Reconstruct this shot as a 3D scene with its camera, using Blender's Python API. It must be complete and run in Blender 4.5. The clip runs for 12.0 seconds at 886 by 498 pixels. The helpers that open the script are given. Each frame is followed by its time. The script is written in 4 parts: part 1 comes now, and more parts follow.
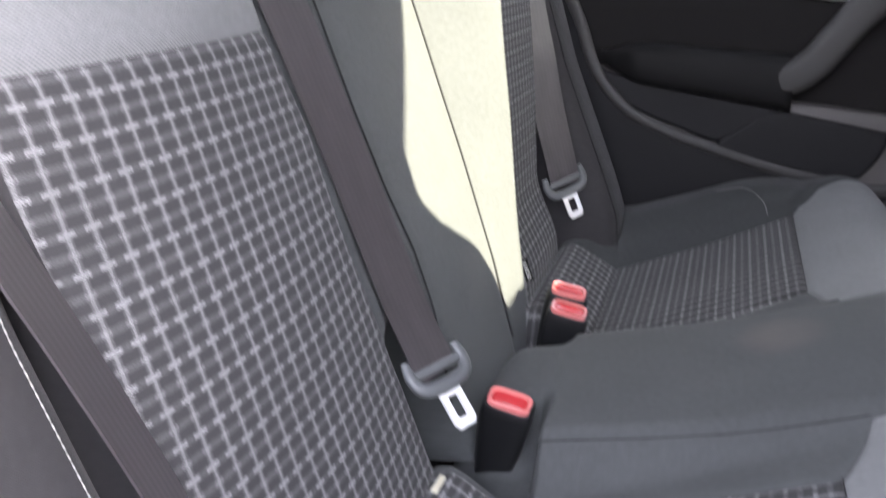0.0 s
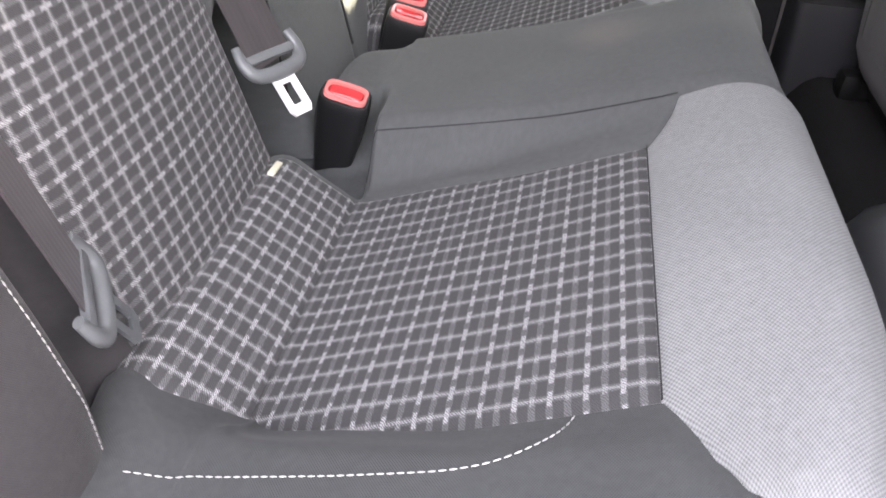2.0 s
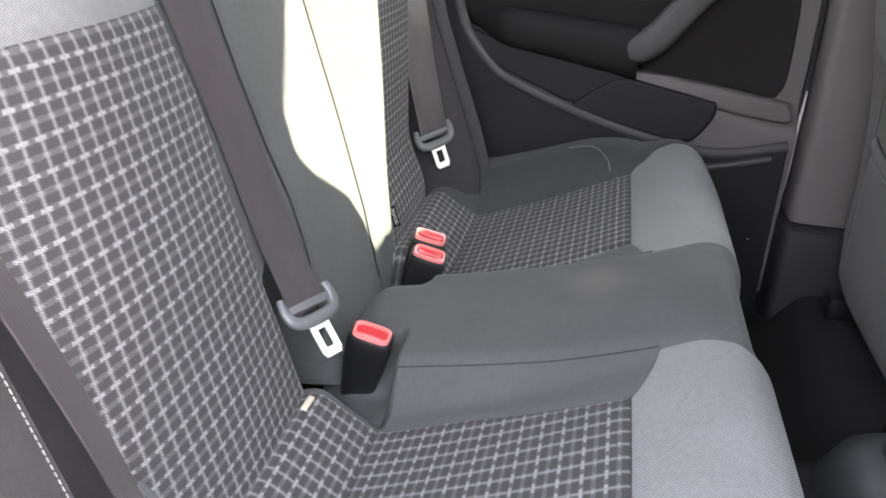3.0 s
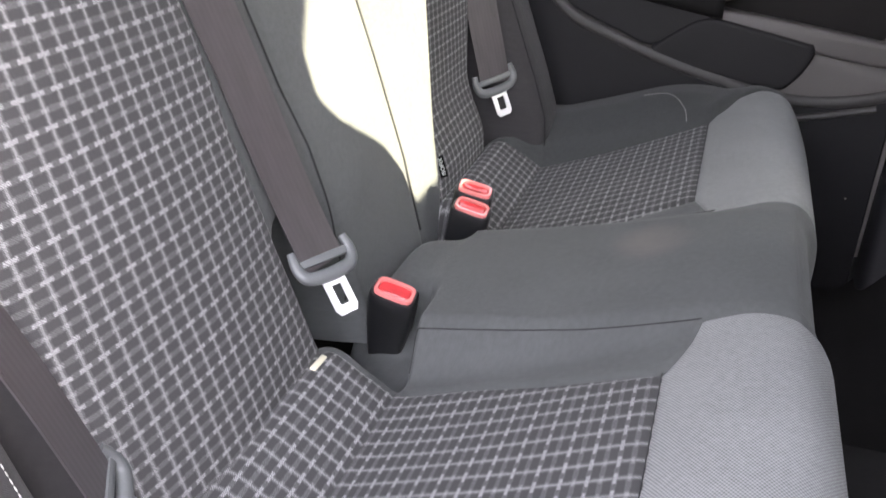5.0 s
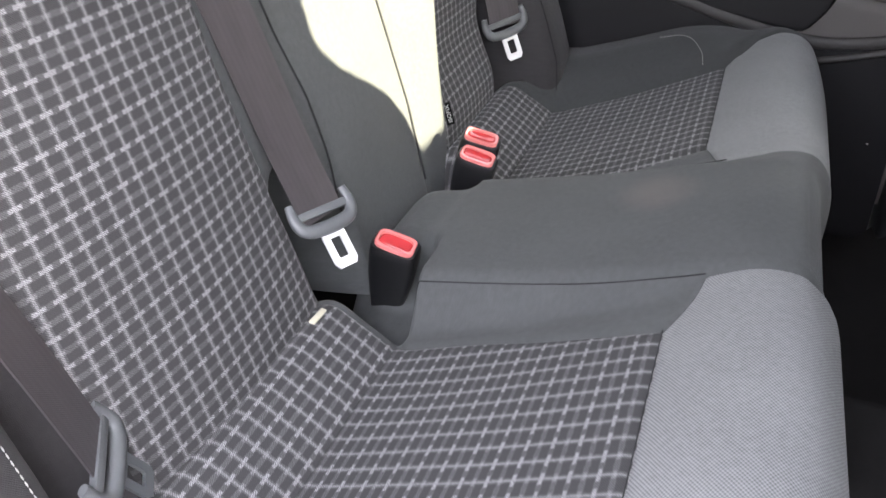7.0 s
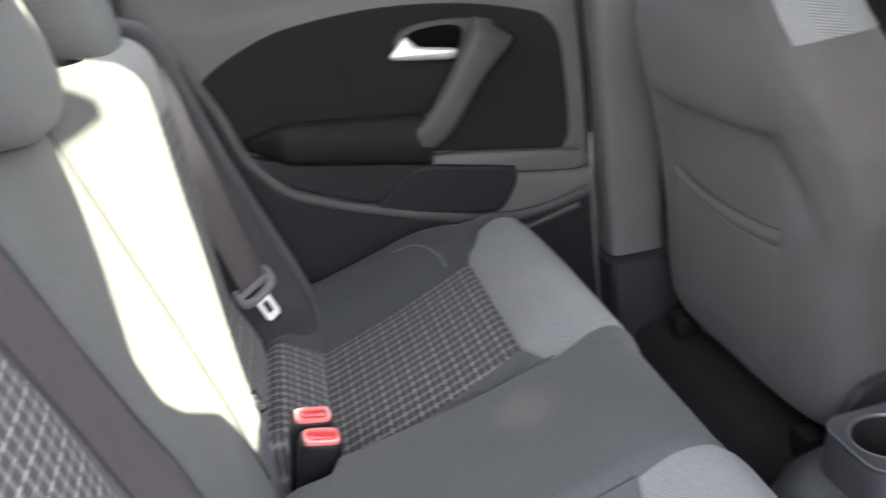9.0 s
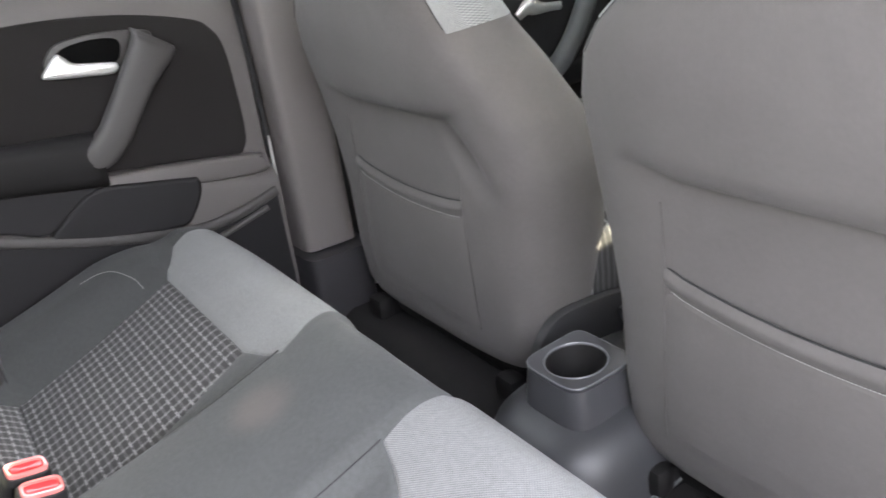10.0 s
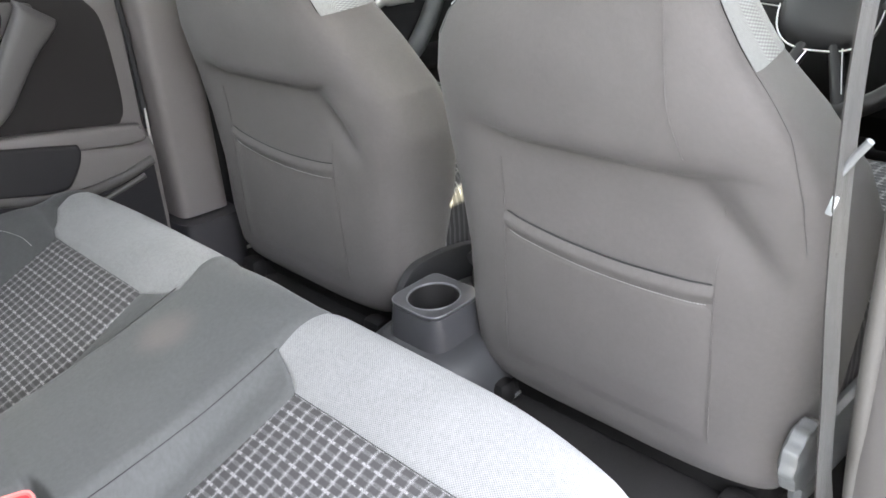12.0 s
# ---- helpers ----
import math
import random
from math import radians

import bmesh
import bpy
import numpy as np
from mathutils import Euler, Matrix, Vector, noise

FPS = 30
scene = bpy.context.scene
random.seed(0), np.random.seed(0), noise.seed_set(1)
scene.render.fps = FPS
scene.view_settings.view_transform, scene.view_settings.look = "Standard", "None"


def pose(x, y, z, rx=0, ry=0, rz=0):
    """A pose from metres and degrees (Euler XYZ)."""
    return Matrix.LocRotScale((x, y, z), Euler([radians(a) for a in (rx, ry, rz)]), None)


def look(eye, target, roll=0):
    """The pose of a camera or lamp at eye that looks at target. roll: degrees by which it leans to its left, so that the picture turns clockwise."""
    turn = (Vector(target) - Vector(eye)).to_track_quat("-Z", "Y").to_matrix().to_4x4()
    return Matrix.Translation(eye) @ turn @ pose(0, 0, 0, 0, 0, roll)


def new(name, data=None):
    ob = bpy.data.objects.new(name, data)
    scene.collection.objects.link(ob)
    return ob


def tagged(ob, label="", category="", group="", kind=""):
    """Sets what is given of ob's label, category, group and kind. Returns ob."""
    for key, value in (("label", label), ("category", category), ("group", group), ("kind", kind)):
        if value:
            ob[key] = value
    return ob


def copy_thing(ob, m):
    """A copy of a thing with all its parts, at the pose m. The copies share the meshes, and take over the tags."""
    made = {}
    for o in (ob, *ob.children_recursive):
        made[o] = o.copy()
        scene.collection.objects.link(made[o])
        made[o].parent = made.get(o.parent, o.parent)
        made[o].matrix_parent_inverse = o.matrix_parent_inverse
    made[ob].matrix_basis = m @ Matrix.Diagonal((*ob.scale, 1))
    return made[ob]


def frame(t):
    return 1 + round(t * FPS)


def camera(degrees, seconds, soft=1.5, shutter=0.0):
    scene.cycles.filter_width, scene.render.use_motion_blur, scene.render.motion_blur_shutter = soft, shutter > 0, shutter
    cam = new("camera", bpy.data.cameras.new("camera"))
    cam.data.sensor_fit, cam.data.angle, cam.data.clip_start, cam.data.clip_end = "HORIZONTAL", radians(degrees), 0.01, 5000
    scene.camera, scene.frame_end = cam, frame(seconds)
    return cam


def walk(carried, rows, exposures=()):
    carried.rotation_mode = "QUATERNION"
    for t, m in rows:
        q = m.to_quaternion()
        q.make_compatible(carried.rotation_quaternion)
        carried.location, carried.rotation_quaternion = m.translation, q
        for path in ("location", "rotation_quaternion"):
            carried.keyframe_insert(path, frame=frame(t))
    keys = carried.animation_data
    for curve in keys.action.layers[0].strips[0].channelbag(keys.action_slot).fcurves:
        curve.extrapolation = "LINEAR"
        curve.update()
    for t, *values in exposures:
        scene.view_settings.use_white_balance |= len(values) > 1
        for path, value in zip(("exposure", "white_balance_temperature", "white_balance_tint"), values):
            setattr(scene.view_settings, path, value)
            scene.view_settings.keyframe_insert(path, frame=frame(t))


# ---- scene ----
cam = camera(55.5, 12.0, shutter=0.4)
PATH = [
    (0, (0.153, -0.753, 0.689), (-0.455, 1.031, 0.02), -1.3),
    (0.5, (0.171, -0.748, 0.641), (-0.319, 0.977, -0.244), -0.7),
    (1, (0.178, -0.753, 0.619), (-0.195, 0.906, -0.434), 1.3),
    (1.5, (0.185, -0.763, 0.605), (-0.086, 0.853, -0.542), 3.1),
    (2, (0.181, -0.787, 0.632), (-0.036, 0.835, -0.517), 3.6),
    (2.5, (0.191, -0.823, 0.714), (-0.071, 0.92, -0.231), 3.7),
    (3, (0.194, -0.845, 0.747), (-0.127, 0.954, -0.065), 3.5),
    (3.2, (0.192, -0.856, 0.749), (-0.161, 0.945, -0.047), 2.9),
    (4.8, (0.251, -0.774, 0.728), (-0.283, 0.937, -0.159), 1.4),
    (5, (0.258, -0.762, 0.724), (-0.293, 0.923, -0.202), 1.5),
    (5.5, (0.267, -0.744, 0.712), (-0.311, 0.868, -0.321), 2.2),
    (6, (0.272, -0.741, 0.712), (-0.308, 0.842, -0.364), 2.3),
    (6.5, (0.272, -0.739, 0.715), (-0.302, 0.856, -0.347), 1.4),
    (6.7, (0.276, -0.739, 0.72), (-0.303, 0.854, -0.341), 0.8),
    (8.3, (0.161, -0.714, 0.779), (-0.236, 1.07, -0.033), -1.7),
    (8.5, (0.13, -0.706, 0.796), (-0.127, 1.124, 0.031), -3.9),
    (8.7, (0.084, -0.72, 0.812), (0.026, 1.141, 0.079), -5.3),
    (9, (0.048, -0.703, 0.824), (0.316, 1.14, 0.095), -7.3),
    (9.5, (0.025, -0.714, 0.822), (0.729, 0.996, 0.061), -8.7),
    (10, (0.003, -0.721, 0.816), (0.965, 0.843, 0.024), -7.6),
    (10.5, (-0.025, -0.739, 0.812), (1.064, 0.744, 0.027), -6.1),
    (11, (-0.048, -0.764, 0.81), (1.104, 0.668, 0.021), -4.9),
    (11.5, (-0.096, -0.818, 0.827), (1.115, 0.554, 0.019), -4.0),
    (12, (-0.137, -0.853, 0.834), (1.098, 0.482, 0.002), -3.6),
]
LOOK = [(0.0, 4.85, 6800, 20), (0.5, 5.2, 7100, 22), (1.0, 5.2, 7300, 22), (1.5, 5.15, 7500, 22), (2.5, 5.5, 7400, 17), (3.2, 5.2, 7200, 16), (5.0, 5.25, 7250, 19), (5.5, 5.35, 7300, 18),
        (6.5, 5.15, 7250, 18), (8.5, 5.2, 7000, 17), (9.5, 5.65, 7250, 17), (10.5, 5.95, 7400, 14), (12.0, 6.05, 7350, 13)]
walk(cam, [(t, look(eye, target, roll)) for t, eye, target, roll in PATH], LOOK)

# ---------- world, sun ----------
world = bpy.data.worlds.new("sky")
scene.world = world
world.use_nodes = True
wn = world.node_tree.nodes
sky = wn.new("ShaderNodeTexSky")
sky.sky_type = "NISHITA"
sky.sun_disc = False
sky.air_density, sky.dust_density, sky.ozone_density = 1.0, 0.5, 0.6
SUN_EL, SUN_AZ = 23.5, 16.5      # above the horizon; to the right of straight ahead
sky.sun_elevation = radians(SUN_EL)
sky.sun_rotation = radians(90 + SUN_AZ)
wn["Background"].inputs[1].default_value = 0.15
haze = wn.new("ShaderNodeHueSaturation")
haze.inputs["Saturation"].default_value = 0.45
world.node_tree.links.new(sky.outputs[0], haze.inputs["Color"])
world.node_tree.links.new(haze.outputs[0], wn["Background"].inputs[0])
sun = new("sun", bpy.data.lights.new("sun", "SUN"))
sun.data.energy, sun.data.angle, sun.data.color = 2.0, radians(0.5), (1.0, 0.96, 0.80)
to_sun = Vector((math.cos(radians(SUN_AZ)) * math.cos(radians(SUN_EL)), -math.sin(radians(SUN_AZ)) * math.cos(radians(SUN_EL)), math.sin(radians(SUN_EL))))
sun.matrix_world = look(tuple(to_sun * 10), (0, 0, 0))


# ---------- materials ----------
def material(name, rough=0.7, metallic=0.0, spec=0.5):
    m = bpy.data.materials.new(name)
    m.use_nodes = True
    b = m.node_tree.nodes["Principled BSDF"]
    b.inputs["Roughness"].default_value = rough
    b.inputs["Metallic"].default_value = metallic
    b.inputs["Specular IOR Level"].default_value = spec
    return m, m.node_tree.nodes, m.node_tree.links, b


class Net:
    """Short hand for building shader arithmetic."""

    def __init__(self, nodes, links):
        self.nodes, self.links = nodes, links

    def put(self, socket, value):
        if isinstance(value, bpy.types.NodeSocket):
            self.links.new(value, socket)
        else:
            socket.default_value = value

    def op(self, kind, a, b=0.0, c=0.0):
        n = self.nodes.new("ShaderNodeMath")
        n.operation = kind
        for socket, value in zip(n.inputs, (a, b, c)):
            self.put(socket, value)
        return n.outputs[0]

    def step(self, x, lo, hi):
        n = self.nodes.new("ShaderNodeMapRange")
        n.interpolation_type = "SMOOTHSTEP"
        self.put(n.inputs[0], x)
        n.inputs[1].default_value, n.inputs[2].default_value = lo, hi
        return n.outputs[0]

    def noise(self, vector, scale, detail=3.0, rough=0.6):
        n = self.nodes.new("ShaderNodeTexNoise")
        self.put(n.inputs["Vector"], vector)
        n.inputs["Scale"].default_value, n.inputs["Detail"].default_value, n.inputs["Roughness"].default_value = scale, detail, rough
        return n.outputs[0]

    def mix(self, f, a, b):
        n = self.nodes.new("ShaderNodeMix")
        n.data_type = "RGBA"
        self.put(n.inputs[0], f)
        self.put(n.inputs[6], a if isinstance(a, bpy.types.NodeSocket) else (*a, 1))
        self.put(n.inputs[7], b if isinstance(b, bpy.types.NodeSocket) else (*b, 1))
        return n.outputs[2]

    def bump(self, height, strength, distance):
        n = self.nodes.new("ShaderNodeBump")
        n.inputs["Strength"].default_value, n.inputs["Distance"].default_value = strength, distance
        self.put(n.inputs["Height"], height)
        return n.outputs[0]


def coords(nodes, kind):
    return nodes.new("ShaderNodeTexCoord").outputs[kind]


def plain(name, c, rough, grain=400.0, depth=0.0004, spread=0.25, metallic=0.0, spec=0.5, stain=0.12):
    """Moulded or painted surface: fine grain in the relief, slow drift in the tone."""
    m, nodes, links, b = material(name, rough, metallic, spec)
    n = Net(nodes, links)
    o = coords(nodes, "Object")
    fine, slow = n.noise(o, grain, 2), n.noise(o, 6.0, 4)
    dark, lite = tuple(v * (1 - spread) for v in c), tuple(v * (1 + spread) for v in c)
    col = n.mix(n.op("ADD", n.op("MULTIPLY", fine, 0.5), n.op("MULTIPLY", slow, 0.5)), dark, lite)
    n.put(b.inputs["Base Color"], col)
    n.put(b.inputs["Roughness"], n.op("ADD", rough - stain / 2, n.op("MULTIPLY", slow, stain)))
    if depth:
        n.put(b.inputs["Normal"], n.bump(fine, 0.5, depth))
    return m


def cloth(name, c, weave=0.0016, contrast=0.35, sheen=0.08, stain=None, twill=False, mottle=0.5):
    """Woven upholstery: threads run along the two directions of the panel (metres in the UV map)."""
    m, nodes, links, b = material(name, 0.9, 0, 0.25)
    n = Net(nodes, links)
    uv = coords(nodes, "UV")
    sep = nodes.new("ShaderNodeSeparateXYZ")
    n.put(sep.inputs[0], uv)
    k = 2 * math.pi / weave
    a = n.op("SINE", n.op("MULTIPLY", sep.outputs[0], k))
    d = n.op("SINE", n.op("MULTIPLY", sep.outputs[1], k * 0.8))
    thread = n.op("ADD", 0.5, n.op("MULTIPLY", n.op("MULTIPLY", a, d), 0.5))
    if twill:
        rib = n.op("SINE", n.op("MULTIPLY", n.op("ADD", sep.outputs[0], n.op("MULTIPLY", sep.outputs[1], 0.8)), k))
        back = n.op("SINE", n.op("MULTIPLY", n.op("SUBTRACT", sep.outputs[0], n.op("MULTIPLY", sep.outputs[1], 0.8)), k))
        thread = n.op("ADD", 0.5, n.op("ADD", n.op("MULTIPLY", rib, 0.30), n.op("MULTIPLY", back, 0.20)))
    slow, mid = n.noise(uv, 9.0, 5), n.noise(uv, 160.0, 3)
    f = n.op("ADD", n.op("MULTIPLY", n.op("SUBTRACT", thread, 0.5), contrast), n.op("ADD", n.op("ADD", 0.325 - mottle / 2, n.op("MULTIPLY", slow, 0.35)), n.op("MULTIPLY", mid, mottle)))
    col = n.mix(f, tuple(v * 0.55 for v in c), tuple(v * 1.45 for v in c))
    if stain:
        place, radius, tint = stain
        far = nodes.new("ShaderNodeVectorMath")
        far.operation = "DISTANCE"
        n.put(far.inputs[0], uv)
        far.inputs[1].default_value = (*place, 0)
        spot = n.op("MULTIPLY", n.op("SUBTRACT", 1.0, n.step(far.outputs["Value"], radius * 0.2, radius)), slow)
        col = n.mix(n.op("MULTIPLY", spot, 1.1), col, tint)
    n.put(b.inputs["Base Color"], col)
    b.inputs["Sheen Weight"].default_value, b.inputs["Sheen Roughness"].default_value = sheen, 0.45
    n.put(b.inputs["Normal"], n.bump(n.op("ADD", n.op("MULTIPLY", thread, 0.6), n.op("MULTIPLY", mid, 0.5)), 0.5, 0.0006))
    return m


def checked(name, ground, line, cu=0.0103, cv=0.0179):
    """Woven check: dark squares between hatched pale lines; every other cross line is faint."""
    m, nodes, links, b = material(name, 0.9, 0, 0.25)
    n = Net(nodes, links)
    uv = coords(nodes, "UV")
    sep = nodes.new("ShaderNodeSeparateXYZ")
    n.put(sep.inputs[0], uv)
    u, v = sep.outputs[0], sep.outputs[1]
    wob = n.op("MULTIPLY", n.op("SUBTRACT", n.noise(uv, 260.0, 2), 0.5), 0.0018)
    u, v = n.op("ADD", u, wob), n.op("ADD", v, wob)

    def saw(x, size):
        return n.op("MULTIPLY", n.op("ABSOLUTE", n.op("SUBTRACT", n.op("FRACT", n.op("DIVIDE", x, size)), 0.5)), 2.0)

    su, sv = saw(u, cu), saw(v, cv)
    bold = n.op("GREATER_THAN", n.op("FRACT", n.op("ADD", n.op("DIVIDE", u, 2 * cu), 0.25)), 0.5)
    twill = n.op("ADD", 0.5, n.op("MULTIPLY", n.op("SINE", n.op("MULTIPLY", n.op("ADD", u, n.op("MULTIPLY", v, 0.9)), 2 * math.pi / 0.0018)), 0.5))
    cut = n.step(n.op("ADD", twill, n.op("MULTIPLY", n.op("SUBTRACT", n.noise(uv, 380.0, 2), 0.5), 0.7)), 0.30, 0.62)
    # thin threads one way; short strokes across them, strong and faint by turns
    thin = n.op("MULTIPLY", n.step(sv, 0.82, 0.91), 0.58)
    strong = n.op("MULTIPLY", n.step(su, 0.66, 0.78), n.step(sv, 0.28, 0.46))
    weak = n.op("MULTIPLY", n.op("MULTIPLY", n.step(su, 0.64, 0.80), n.step(sv, 0.50, 0.68)), 0.50)
    dash = n.op("ADD", n.op("MULTIPLY", strong, bold), n.op("MULTIPLY", weak, n.op("SUBTRACT", 1.0, bold)))
    square = n.op("SUBTRACT", 1.0, n.op("MAXIMUM", n.step(su, 0.52, 0.66), n.step(sv, 0.62, 0.76)))
    pale = n.op("MULTIPLY", n.op("MINIMUM", n.op("ADD", dash, n.op("MULTIPLY", thin, n.op("SUBTRACT", 1.0, n.op("MULTIPLY", dash, 0.6)))), 1.0), n.op("ADD", 0.24, n.op("MULTIPLY", cut, 0.76)))
    slow = n.noise(uv, 11.0, 4)
    tone = n.op("ADD", 0.65, n.op("MULTIPLY", slow, 0.6))
    base = n.mix(square, tuple(c * 1.25 for c in ground), tuple(c * 0.80 for c in ground))
    base = n.mix(n.op("MULTIPLY", n.op("MULTIPLY", cut, n.op("SUBTRACT", 1.0, square)), 0.55), base, tuple(c * 3.2 for c in ground))
    base = n.mix(n.op("MULTIPLY", n.noise(uv, 700.0, 2), 0.5), base, tuple(c * 1.3 for c in ground))
    n.put(b.inputs["Base Color"], n.mix(n.op("MULTIPLY", pale, tone), base, line))
    b.inputs["Sheen Weight"].default_value, b.inputs["Sheen Roughness"].default_value = 0.05, 0.45
    n.put(b.inputs["Normal"], n.bump(n.op("ADD", n.op("MULTIPLY", twill, 0.5), pale), 0.5, 0.0006))
    return m


def webbing_cloth(name, c):
    m, nodes, links, b = material(name, 0.45, 0, 0.6)
    n = Net(nodes, links)
    uv = coords(nodes, "UV")
    sep = nodes.new("ShaderNodeSeparateXYZ")
    n.put(sep.inputs[0], uv)
    rib = n.op("ADD", 0.5, n.op("MULTIPLY", n.op("SINE", n.op("MULTIPLY", sep.outputs[0], 2 * math.pi / 0.0052)), 0.5))
    twill = n.op("SINE", n.op("MULTIPLY", n.op("ADD", sep.outputs[0], sep.outputs[1]), 2 * math.pi / 0.0018))
    along = nodes.new("ShaderNodeCombineXYZ")
    n.put(along.inputs[0], n.op("MULTIPLY", sep.outputs[0], 5.0))
    n.put(along.inputs[1], sep.outputs[1])
    slow = n.noise(along.outputs[0], 16.0, 4)
    n.put(b.inputs["Roughness"], n.op("ADD", 0.20, n.op("MULTIPLY", slow, 0.26)))
    n.put(b.inputs["Base Color"], n.mix(n.op("ADD", n.op("MULTIPLY", slow, 0.88), n.op("MULTIPLY", rib, 0.12)), tuple(v * 0.6 for v in c), tuple(v * 1.5 for v in c)))
    b.inputs["Sheen Weight"].default_value, b.inputs["Sheen Roughness"].default_value = 0.10, 0.35
    n.put(b.inputs["Normal"], n.bump(n.op("ADD", n.op("MULTIPLY", rib, 0.5), n.op("MULTIPLY", twill, 0.3)), 0.3, 0.0003))
    return m


CHECK = checked("checked_cloth", (0.047, 0.046, 0.047), (0.325, 0.32, 0.325))
DARK = cloth("charcoal_cloth", (0.066, 0.070, 0.070))
BOLSTER = cloth("dark_bolster_cloth", (0.043, 0.045, 0.0455))
DARK_SEAT = cloth("worn_charcoal_cloth", (0.067, 0.070, 0.070), stain=((0.405, 0.040), 0.055, (0.125, 0.108, 0.102)))
SEATBACK = cloth("grey_stretch_cloth", (0.084, 0.078, 0.076), weave=0.0014, contrast=0.3, mottle=0.22)
SILVER = cloth("silver_grey_cloth", (0.183, 0.185, 0.186), weave=0.0028, contrast=0.9, twill=True)
PADCLOTH = cloth("black_pad_cloth", (0.034, 0.032, 0.0335), weave=0.0014)
WEB = webbing_cloth("belt_webbing", (0.046, 0.040, 0.0425))
WEB_FRONT_SHADED = webbing_cloth("front_webbing_shaded", (0.015, 0.014, 0.0135))
THREAD = plain("pale_thread", (0.34, 0.335, 0.32), 0.8, grain=900)
SEAM = plain("dark_seam", (0.012, 0.012, 0.013), 0.9, grain=900)
PIPING = plain("cream_selvedge", (0.62, 0.58, 0.45), 0.8, grain=900)
TRIM = plain("dark_trim_plastic", (0.015, 0.015, 0.0165), 0.5, grain=700, depth=0.0003)
TRIM_MID = plain("grey_trim_plastic", (0.050, 0.047, 0.046), 0.6, grain=700, depth=0.0003)
DOOR_GREY = plain("door_grey_plastic", (0.098, 0.089, 0.087), 0.55, grain=700, depth=0.0003)
PILLAR = plain("pillar_grey_plastic", (0.112, 0.101, 0.098), 0.6, grain=700, depth=0.0003)
KICK = plain("kick_trim_plastic", (0.026, 0.025, 0.028), 0.55, grain=700, depth=0.0003)
DOOR_DARK = plain("door_dark_plastic", (0.0115, 0.011, 0.0125), 0.6, grain=700, depth=0.0003, spec=0.28)
DOOR_PAD = plain("door_pad_cloth", (0.0145, 0.013, 0.013), 0.85, grain=500, depth=0.0006, spec=0.25)
EDGE_PALE = plain("pale_edge_plastic", (0.42, 0.41, 0.40), 0.5, grain=500, depth=0.0)
TRIM_BLACK = plain("black_trim_plastic", (0.0075, 0.007, 0.0072), 0.7, grain=700, depth=0.0003, spec=0.25)
BOWL_SHADE = plain("black_bowl_shade", (0.004, 0.004, 0.004), 0.95, grain=700, spec=0.05)
CONSOLE = plain("console_plastic", (0.050, 0.050, 0.054), 0.30, grain=800, depth=0.0001)
CONSOLE_FOOT = plain("console_foot_plastic", (0.040, 0.041, 0.044), 0.45, grain=800, depth=0.0002)
CONSOLE_PALE = plain("console_pale_plastic", (0.125, 0.13, 0.135), 0.28, grain=800, depth=0.0002)
BUCKLE = plain("black_buckle_plastic", (0.010, 0.010, 0.011), 0.45, grain=800, depth=0.0002)
GUIDE = plain("grey_buckle_plastic", (0.10, 0.105, 0.108), 0.42, grain=800, depth=0.0002)
RED = plain("red_button_plastic", (0.46, 0.038, 0.042), 0.14, grain=500, depth=0.0, spread=0.12)
ROSE_GLINT = plain("rose_rim_glint", (0.58, 0.17, 0.16), 0.10, grain=500, depth=0.0, spread=0.10)
STEEL = plain("pale_steel", (0.88, 0.88, 0.87), 0.25, grain=300, depth=0.0, spread=0.06, metallic=0.3)
STEEL_DULL = plain("dull_steel", (0.30, 0.32, 0.33), 0.4, grain=300, depth=0.0, spread=0.1, metallic=0.8)
SATIN = plain("satin_metal_paint", (0.72, 0.72, 0.70), 0.32, grain=300, depth=0.0, spread=0.06, metallic=0.7)
CARPET = plain("black_carpet", (0.023, 0.022, 0.022), 0.98, grain=900, depth=0.002, spread=0.6, spec=0.1)
LINING = plain("grey_headlining", (0.30, 0.295, 0.285), 0.9, grain=600, depth=0.0004)
PAVING = plain("grey_paving", (0.11, 0.11, 0.112), 0.9, grain=60, depth=0.004, spread=0.35)
PAINT = plain("body_paint", (0.40, 0.39, 0.38), 0.35, grain=40, depth=0.0, spread=0.05)
RENDER = plain("blocker_wall_grey", (0.22, 0.205, 0.20), 0.9, grain=90, depth=0.003, spread=0.2)
LABEL = plain("black_label", (0.004, 0.004, 0.004), 0.8, grain=900, spec=0.1)
LETTER = plain("white_print", (0.60, 0.60, 0.58), 0.7, grain=900)
PALE = plain("pale_grey_plastic", (0.24, 0.24, 0.235), 0.45, grain=600, depth=0.0002)
RUBBER = plain("door_seal_rubber", (0.045, 0.043, 0.041), 0.6, grain=400)


def clear(name, tint):
    """Tinted clear glass: what is not mirrored passes straight through, coloured by both faces."""
    m, nodes, links, b = material(name, 0.0, 0, 0.5)
    through_glass, shine, both = nodes.new("ShaderNodeBsdfTransparent"), nodes.new("ShaderNodeBsdfGlossy"), nodes.new("ShaderNodeMixShader")
    through_glass.inputs[0].default_value = (*tint, 1)
    shine.inputs["Roughness"].default_value = 0.02
    both.inputs[0].default_value = 0.05
    links.new(through_glass.outputs[0], both.inputs[1])
    links.new(shine.outputs[0], both.inputs[2])
    out = [n for n in nodes if n.type == "OUTPUT_MATERIAL"][0]
    links.new(both.outputs[0], out.inputs[0])
    nodes.remove(b)
    return m


GLASS = clear("window_glass", (0.85, 0.875, 0.85))

# ---------- building helpers ----------
origin = {}


